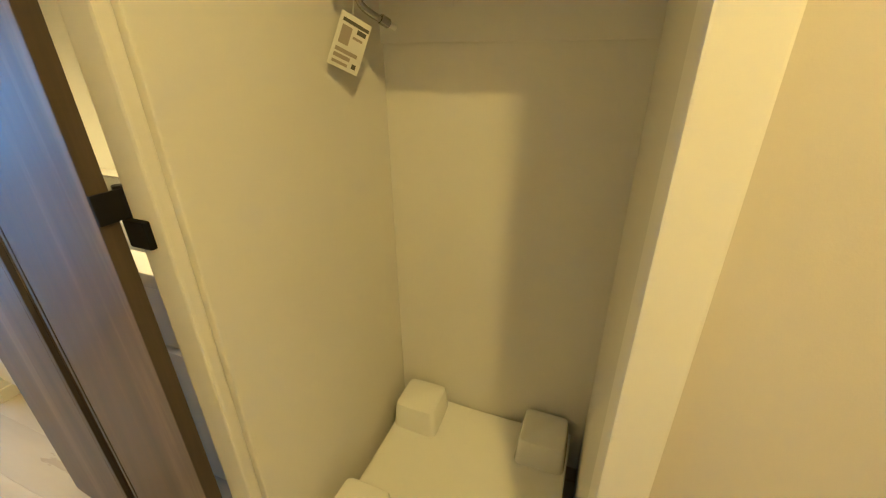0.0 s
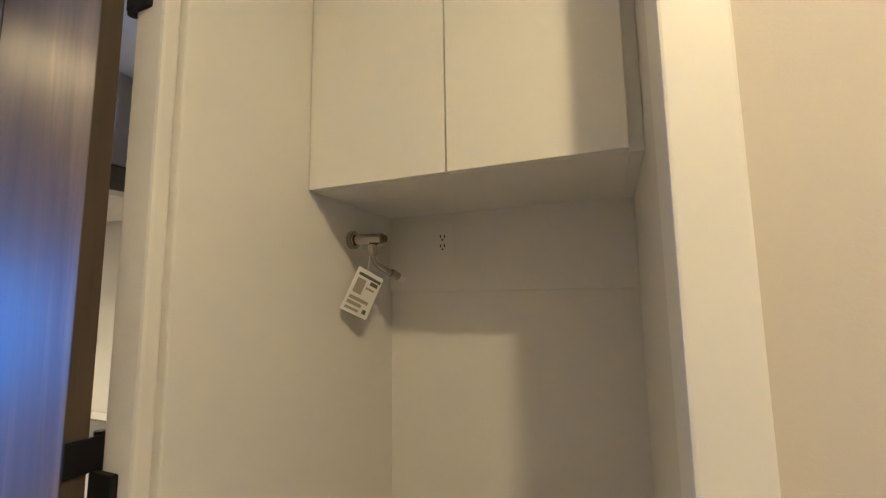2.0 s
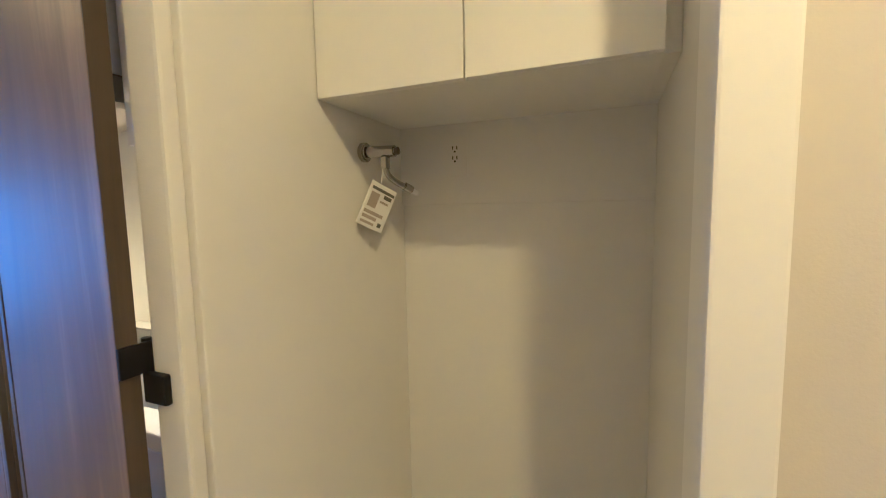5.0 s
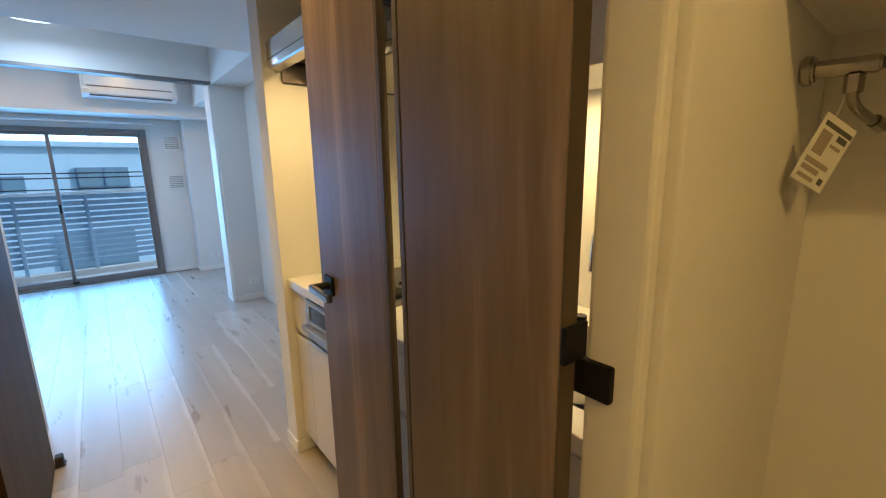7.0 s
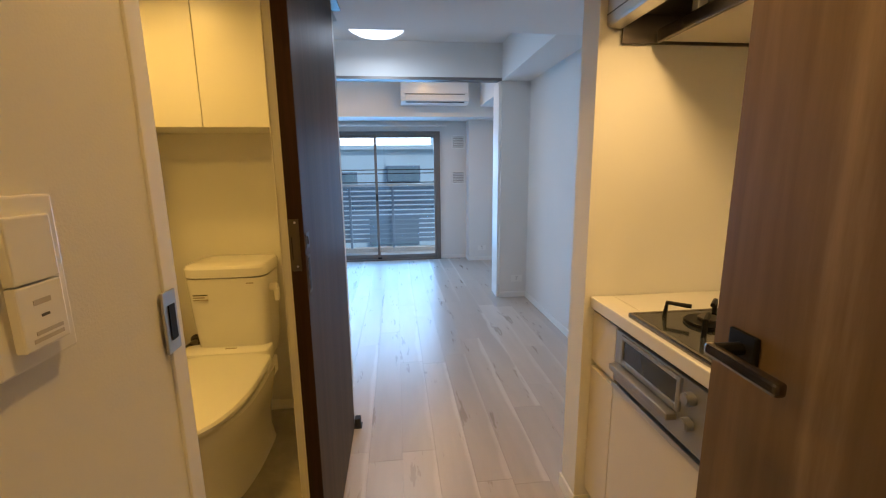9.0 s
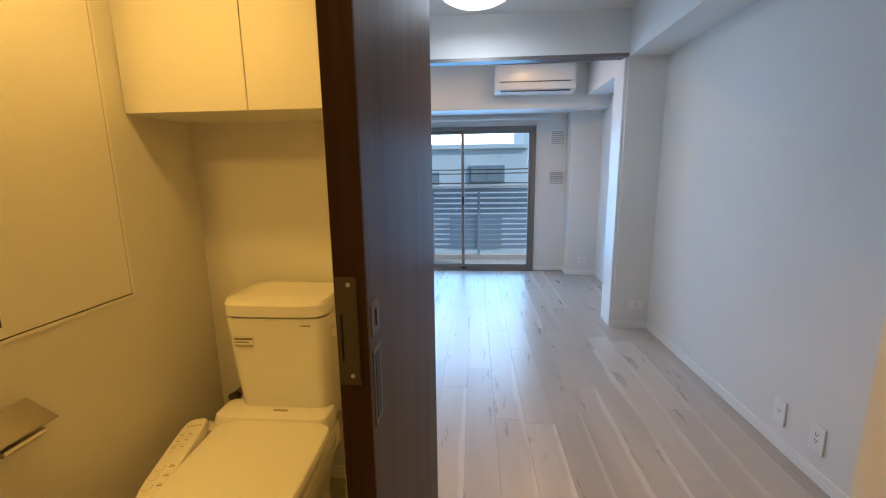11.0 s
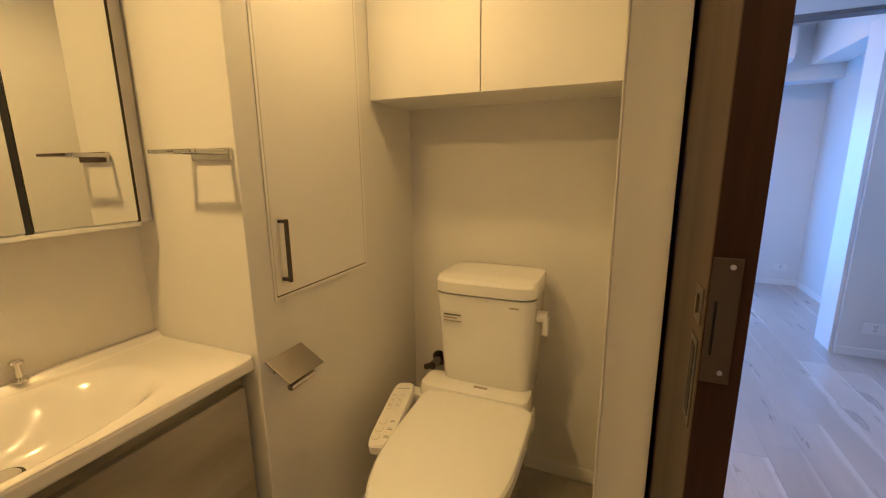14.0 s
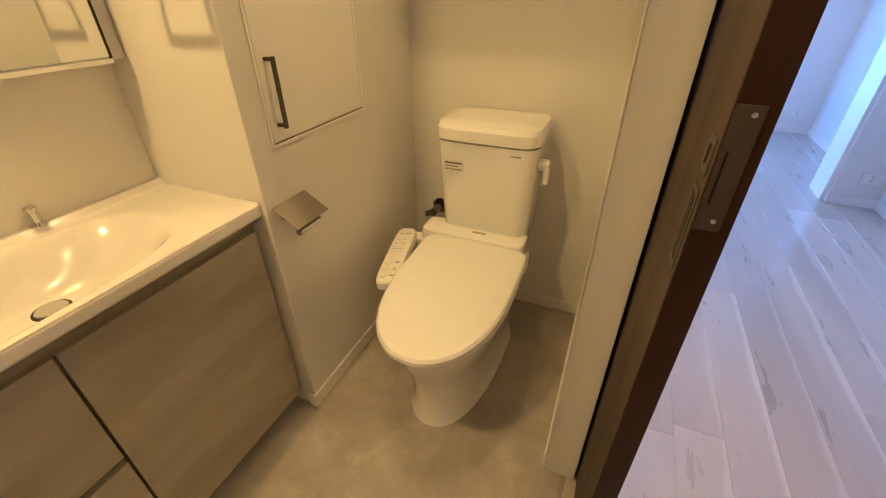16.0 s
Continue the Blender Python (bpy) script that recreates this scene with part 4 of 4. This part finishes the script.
hatch = thing("pipe_shaft_door", "flush white cupboard door with a bronze bar handle in the shaft wall", "cupboard door", (-1.337, 2.67, 0.92))
part("door", box(-1.337, -1.3335, 2.472, 2.872, 0.921, 2.02, 0.001), PAINT, hatch)
for y0, y1, z0, z1 in ((2.462, 2.4695, 0.909, 2.03), (2.8745, 2.884, 0.909, 2.03), (2.4695, 2.8745, 0.909, 0.918)):
    part("frame", box(-1.337, -1.3333, y0, y1, z0, z1, 0.001), PAINT, hatch)
part("shadow_gap", box(-1.337, -1.3338, 2.4695, 2.8745, 0.9175, 0.9215), RUBBER, hatch)
part("shadow_gap", box(-1.337, -1.3345, 2.8720, 2.8745, 0.921, 2.02), STICKER, hatch)
part("shadow_gap", box(-1.337, -1.3345, 2.4695, 2.4720, 0.921, 2.02), PRINTGREY, hatch)
h = part("handle", box(-1.314, -1.306, 2.492, 2.502, 0.955, 1.118, 0.002), DARKSTEEL, hatch, "dark bronze bar handle")
for z in (0.958, 1.108):
    part("standoff", box(-1.334, -1.308, 2.492, 2.502, z, z + 0.008, 0.001), DARKSTEEL, h)

holder = thing("paper_holder", "steel toilet paper holder with a flat cover", "paper holder", (-1.30, 2.47, 0.74))
part("cover", turned(box(0.0, 0.088, -0.064, 0.064, -0.0015, 0.0015, 0.001), pose(-1.334, 2.474, 0.768, 0, 31)), COVERSTEEL, holder)
part("arm", rod((-1.337, 2.45, 0.735), (-1.272, 2.45, 0.700), 0.006), CHROME, holder)
part("roll_bar", rod((-1.276, 2.425, 0.702), (-1.276, 2.515, 0.702), 0.009, bevel=0.002), CHROME, holder)
part("mount", box(-1.337, -1.330, 2.435, 2.515, 0.722, 0.766, 0.002), STEEL, holder)

shelf = thing("towel_shelf", "chrome towel holder with a flat ring on the washroom wall", "towel holder", (-1.45, 2.36, 1.28))
part("mount", box(-1.470, -1.345, 2.383, 2.3935, 1.262, 1.290, 0.003), CHROME, shelf)
part("arm", box(-1.361, -1.347, 2.303, 2.386, 1.276, 1.286, 0.002), CHROME, shelf)
part("bar", box(-1.478, -1.347, 2.292, 2.304, 1.277, 1.285, 0.002), CHROME, shelf)
part("arm", box(-1.478, -1.466, 2.303, 2.386, 1.276, 1.286, 0.002), CHROME, shelf)

# toilet
toilet = thing("toilet", "white ceramic toilet with tank and electric bidet seat", "toilet", (-0.94, 2.8, 0))
TX = -0.942


def bowl_ring(z, half, front, back, n=60, sq=2.3, rear=5.0):
    out = []
    mid = back - half * 1.15
    for k in range(n):
        a = 2 * math.pi * k / n
        c, s = math.cos(a), math.sin(a)
        ex = math.copysign(abs(c) ** (2 / sq), c) * half
        if s > 0:
            y = mid + (back - mid) * abs(s) ** (2 / rear)
            ex = math.copysign(abs(c) ** (2 / rear), c) * half
        else:
            y = mid - (mid - front) * abs(s) ** (2 / sq)
        out.append((TX + ex, y, z))
    return out


part("pedestal", loft([bowl_ring(z, h, f, b) for z, h, f, b in ((0.0, 0.150, 2.472, 3.06), (0.012, 0.145, 2.477, 3.06), (0.08, 0.138, 2.486, 3.05), (0.17, 0.142, 2.476, 3.05),
                                                          (0.24, 0.156, 2.452, 3.05), (0.30, 0.172, 2.424, 3.05), (0.355, 0.182, 2.406, 3.05), (0.385, 0.184, 2.402, 3.05))]), CERAMIC, toilet, smooth=True)
part("seat", loft([bowl_ring(z, h, f, 2.93) for z, h, f in ((0.387, 0.184, 2.402), (0.390, 0.189, 2.396), (0.405, 0.189, 2.396), (0.409, 0.185, 2.400))]), PLASTIC, toilet, smooth=True)
lid_ring = []
for z, h, f in ((0.412, 0.190, 2.360), (0.416, 0.195, 2.354), (0.428, 0.195, 2.354), (0.437, 0.189, 2.361), (0.441, 0.178, 2.38), (0.443, 0.11, 2.50)):
    lid_ring.append([(x, y, zz + 0.028 * max(0.0, (y - 2.40) / 0.5)) for x, y, zz in bowl_ring(z, h, f, 2.918, sq=2.15, rear=16.0)])
part("lid", loft(lid_ring), SEATPLASTIC, toilet, smooth=True)
bid = part("bidet_unit", loft([rounded(TX - 0.03, 2.985, z, hx, hy, 6.0, 40) for z, hx, hy in ((0.387, 0.190, 0.062), (0.395, 0.197, 0.066), (0.458, 0.199, 0.066), (0.474, 0.195, 0.060), (0.480, 0.185, 0.048))]), SEATPLASTIC, toilet, smooth=True)
part("badge", box(TX - 0.03, TX + 0.02, 2.962, 2.974, 0.4795, 0.4815, 0.001), STICKER, bid)
part("side_skirt", box(TX + 0.158, TX + 0.178, 2.78, 3.03, 0.335, 0.415, 0.008), PLASTIC, bid)
RM = pose(-1.192, 2.785, 0.432, 3, -5, 12.5)
panel = part("control_panel", turned(loft([rounded(0, 0, z, hx, hy, 5.0, 32) for z, hx, hy in ((-0.026, 0.034, 0.162), (-0.018, 0.040, 0.170), (0.006, 0.040, 0.170), (0.012, 0.036, 0.165))]), RM), PLASTIC, toilet, "white bidet control panel with grey buttons", smooth=True)
for k in range(3):                                # round push buttons near the front end
    y = -0.130 + k * 0.036
    part("button", turned(rod((-0.016, y, 0.0115), (-0.016, y, 0.0122), 0.0135, 20), RM), PRINTGREY, panel)
    part("button_cap", turned(rod((-0.016, y, 0.0118), (-0.016, y, 0.0130), 0.0120, 20), RM), PLASTIC, panel)
    part("label", turned(box(0.008, 0.024, y - 0.002, y + 0.001, 0.0119, 0.0124), RM), INK, panel)
    part("label", turned(box(0.008, 0.020, y + 0.005, y + 0.007, 0.0119, 0.0124), RM), STICKER, panel)
for k in range(3):                                # small square buttons with printed signs
    for x in (-0.020, 0.006):
        y = 0.015 + k * 0.030
        part("button", turned(box(x - 0.0085, x + 0.0085, y - 0.0085, y + 0.0085, 0.0117, 0.0122), RM), PRINTGREY, panel)
        part("button_cap", turned(box(x - 0.0074, x + 0.0074, y - 0.0074, y + 0.0074, 0.0119, 0.0130), RM), PLASTIC, panel)
        part("label", turned(box(x - 0.007, x + 0.006, y + 0.0115, y + 0.0135, 0.0119, 0.0124), RM), INK, panel)
for k in range(4):
    part("lamp_dot", turned(box(-0.020 + k * 0.012, -0.014 + k * 0.012, 0.126, 0.130, 0.0119, 0.0124), RM), INK, panel)
part("panel_arm", box(-1.235, -1.12, 2.92, 2.97, 0.40, 0.432, 0.006), PLASTIC, panel)
tank = part("tank", loft([rounded(TX - 0.001, y, z, hx, hy, 7.0, 48) for z, hx, hy, y in ((0.40, 0.148, 0.095, 3.105), (0.45, 0.158, 0.108, 3.10), (0.60, 0.166, 0.120, 3.093), (0.812, 0.174, 0.129, 3.087))]), CERAMIC, toilet, "white ceramic tank", smooth=True)
part("tank_lid", loft([rounded(TX - 0.001, y, z, hx, hy, 5.5, 48) for z, hx, hy, y in ((0.816, 0.174, 0.130, 3.087), (0.820, 0.179, 0.135, 3.086), (0.857, 0.180, 0.137, 3.086), (0.870, 0.174, 0.130, 3.088), (0.875, 0.155, 0.112, 3.09), (0.877, 0.10, 0.07, 3.09))]), CERAMIC, tank, smooth=True)
part("maker_mark", box(-0.850, -0.818, 2.9585, 2.961, 0.786, 0.791), STICKER, tank)
sp = part("sticker", box(-1.083, -1.015, 2.9605, 2.9635, 0.712, 0.748), PAPERTAG, tank, "small printed sticker")
for k in range(3):
    part("print", box(-1.080, -1.018 - 0.012 * (k % 2), 2.9598, 2.9605, 0.715 + k * 0.011, 0.7205 + k * 0.011), STICKER if k < 2 else INK, sp)
lever = part("flush_lever", rod((-0.775, 3.04, 0.745), (-0.738, 3.04, 0.745), 0.020, 18, bevel=0.003), PLASTIC, tank, "white flush lever", smooth=True)
part("paddle", box(-0.752, -0.733, 3.020, 3.056, 0.682, 0.745, 0.006), PLASTIC, lever)
valve = thing("stop_valve", "chrome water stop valve on the wall beside the tank", "valve", (-1.19, 3.2, 0.45))
part("rose", rod((-1.215, 3.2395, 0.425), (-1.215, 3.222, 0.425), 0.034, 26, bevel=0.008), DARKCHROME, valve, smooth=True)
part("body", rod((-1.215, 3.23, 0.425), (-1.218, 3.150, 0.422), 0.017, 18, bevel=0.004), DARKCHROME, valve, smooth=True)
part("valve_head", rod((-1.255, 3.165, 0.405), (-1.215, 3.165, 0.424), 0.013, 16, bevel=0.003), DARKCHROME, valve, smooth=True)
part("pipe", tube([(-1.217, 3.165, 0.415), (-1.217, 3.16, 0.40), (-1.21, 3.15, 0.38), (-1.17, 3.13, 0.37), (-1.09, 3.11, 0.365)], 0.008), CHROME, valve, smooth=True)

# vanity
vanity = thing("vanity_cabinet", "vanity cabinet with glossy greige wood-look fronts", "cabinet", (-1.55, 1.7, 0))
part("body", box(-1.722, -1.395, 1.19, 2.385, 0.08, 0.66), DARKSTEEL, vanity)
part("kick", box(-1.70, -1.43, 1.19, 2.385, 0.0, 0.08), BLACK, vanity)
part("finger_groove", box(-1.398, -1.390, 1.19, 2.385, 0.655, 0.760), VANITYWOOD, vanity)
part("door", box(-1.394, -1.372, 1.908, 2.376, 0.082, 0.713, 0.002), VANITYWOOD, vanity)
part("drawer_front", box(-1.394, -1.372, 1.19, 1.902, 0.416, 0.713, 0.002), VANITYWOOD, vanity)
part("drawer_front", box(-1.394, -1.372, 1.19, 1.902, 0.082, 0.396, 0.002), VANITYWOOD, vanity)
basin = thing("washbasin", "white moulded vanity top with a wide shallow basin", "washbasin", (-1.53, 1.75, 0.76))
bm = bmesh.new()
NX, NY = 70, 130
X0, X1, Y0, Y1 = -1.723, -1.352, 1.18, 2.393
gridv = []
for i in range(NX + 1):
    row = []
    for j in range(NY + 1):
        x, y = X0 + (X1 - X0) * i / NX, Y0 + (Y1 - Y0) * j / NY
        u, w = abs((x + 1.532) / 0.158), abs((y - 1.78) / 0.47)
        d = (u ** 3.2 + w ** 3.2) ** (1 / 3.2)
        k = min(1.0, max(0.0, (1.03 - d) / 0.42))
        k = k * k * (3 - 2 * k)
        edge = -1.694 + 0.030 * math.exp(-((y - 1.83) / 0.07) ** 2)     # the ledge widens at the mixer
        ledge = min(1.0, max(0.0, (edge - x) / 0.012))
        z = 0.786 - 0.113 * k * (1 - ledge) + 0.016 * ledge
        z += 0.004 * min(1.0, max(0.0, (y - 2.380) / 0.010))
        row.append(bm.verts.new((x, y, z)))
    gridv.append(row)
for i in range(NX):
    for j in range(NY):
        bm.faces.new((gridv[i][j], gridv[i + 1][j], gridv[i + 1][j + 1], gridv[i][j + 1]))
part("basin", bm, BASIN, basin, smooth=True)
part("apron", box(-1.372, -1.3505, 1.18, 2.3925, 0.753, 0.785, 0.006), BASIN, basin)
part("drain", rod((-1.585, 2.0, 0.672), (-1.585, 2.0, 0.6785), 0.030, 28, bevel=0.002), CHROME, basin, "chrome drain cover")
part("drain_ring", rod((-1.585, 2.0, 0.671), (-1.585, 2.0, 0.6750), 0.036, 28, bevel=0.001), RUBBER, basin, "dark drain gap")
plug = thing("popup_knob", "small chrome pop-up waste knob on the vanity ledge", "knob", (-1.69, 2.09, 0.80))
part("base", rod((-1.705, 2.099, 0.801), (-1.705, 2.099, 0.808), 0.017, 20, bevel=0.002), CHROME, plug, smooth=True)
part("stem", rod((-1.705, 2.099, 0.806), (-1.705, 2.099, 0.842), 0.006, 12), CHROME, plug, smooth=True)
part("cap", rod((-1.705, 2.099, 0.840), (-1.705, 2.099, 0.850), 0.013, 18, bevel=0.003), CHROME, plug, smooth=True)
tapb = thing("basin_mixer", "chrome single-lever basin mixer on the vanity ledge", "faucet", (-1.69, 1.80, 0.80))
part("body", rod((-1.698, 1.83, 0.801), (-1.698, 1.83, 0.93), 0.022, 20, bevel=0.004), CHROME, tapb, smooth=True)
part("spout", tube([(-1.698, 1.83, 0.90), (-1.65, 1.83, 0.915), (-1.58, 1.83, 0.90), (-1.56, 1.83, 0.88)], 0.013), CHROME, tapb, smooth=True)
slab("backsplash", PANEL, -1.725, -1.721, 1.18, 2.394, 0.80, 1.10, label="smooth white splashback behind the vanity")
mirror = thing("mirror_cabinet", "three-door mirror cabinet above the vanity", "mirror cabinet", (-1.65, 1.75, 1.1))
part("body", box(-1.724, -1.656, 1.16, 2.3935, 1.112, 1.95, 0.002), LAMINATE, mirror)
for y0, y1 in ((2.144, 2.343), (1.682, 2.130), (1.17, 1.668)):
    d = part("mirror_door", box(-1.650, -1.634, y0, y1, 1.118, 1.95, 0.001), LAMINATE, mirror)
    part("mirror_glass", box(-1.634, -1.630, y0, y1, 1.122, 1.95), MIRROR, d, "mirror glass")
part("side_band", box(-1.652, -1.629, 2.3435, 2.349, 1.118, 1.95), RUBBER, mirror, "dark edge strip")
part("gap_band", box(-1.650, -1.633, 2.131, 2.143, 1.118, 1.95), RUBBER, mirror, "dark edge strip")
part("gap_band", box(-1.650, -1.633, 1.669, 1.681, 1.118, 1.95), RUBBER, mirror, "dark edge strip")
part("bottom_lip", box(-1.654, -1.630, 1.16, 2.349, 1.108, 1.118, 0.001), LAMINATE, mirror)

# ---- plank floor ----
PW = 0.152
rng = random.Random(4)
floor_wood = thing("floor_planks", "pale greyed oak plank floor", "floor", (0, 0, -0.014), kind="structure")
meshes = {}
x = -1.70
while x < 1.178:
    xe = min(x + PW, 1.178)
    y = (-1.3 if x > -0.6 else 3.44) - rng.uniform(0, 0.9)
    lo = -1.3 if x > -0.53 else 3.44
    while y < 7.0:
        ln = rng.choice((0.91, 1.21, 1.51))
        a, b = max(y, lo), min(y + ln, 7.0)
        if b - a > 0.03:
            w, l = round(xe - x, 3), round(b - a, 3)
            key = (w, l)
            if key not in meshes:
                bm = box(-w / 2 + 0.0003, w / 2 - 0.0003, -l / 2 + 0.0003, l / 2 - 0.0003, -0.014, 0.0, 0.0005, 1)
                me = bpy.data.meshes.new("plank")
                bm.to_mesh(me)
                bm.free()
                me.materials.append(FLOORWOOD)
                meshes[key] = me
            ob = new("plank", meshes[key])
            ob.parent = floor_wood
            ob.matrix_parent_inverse = floor_wood.matrix_basis.inverted()
            ob.location = (x + w / 2, a + l / 2, 0)
        y += ln
    x = xe
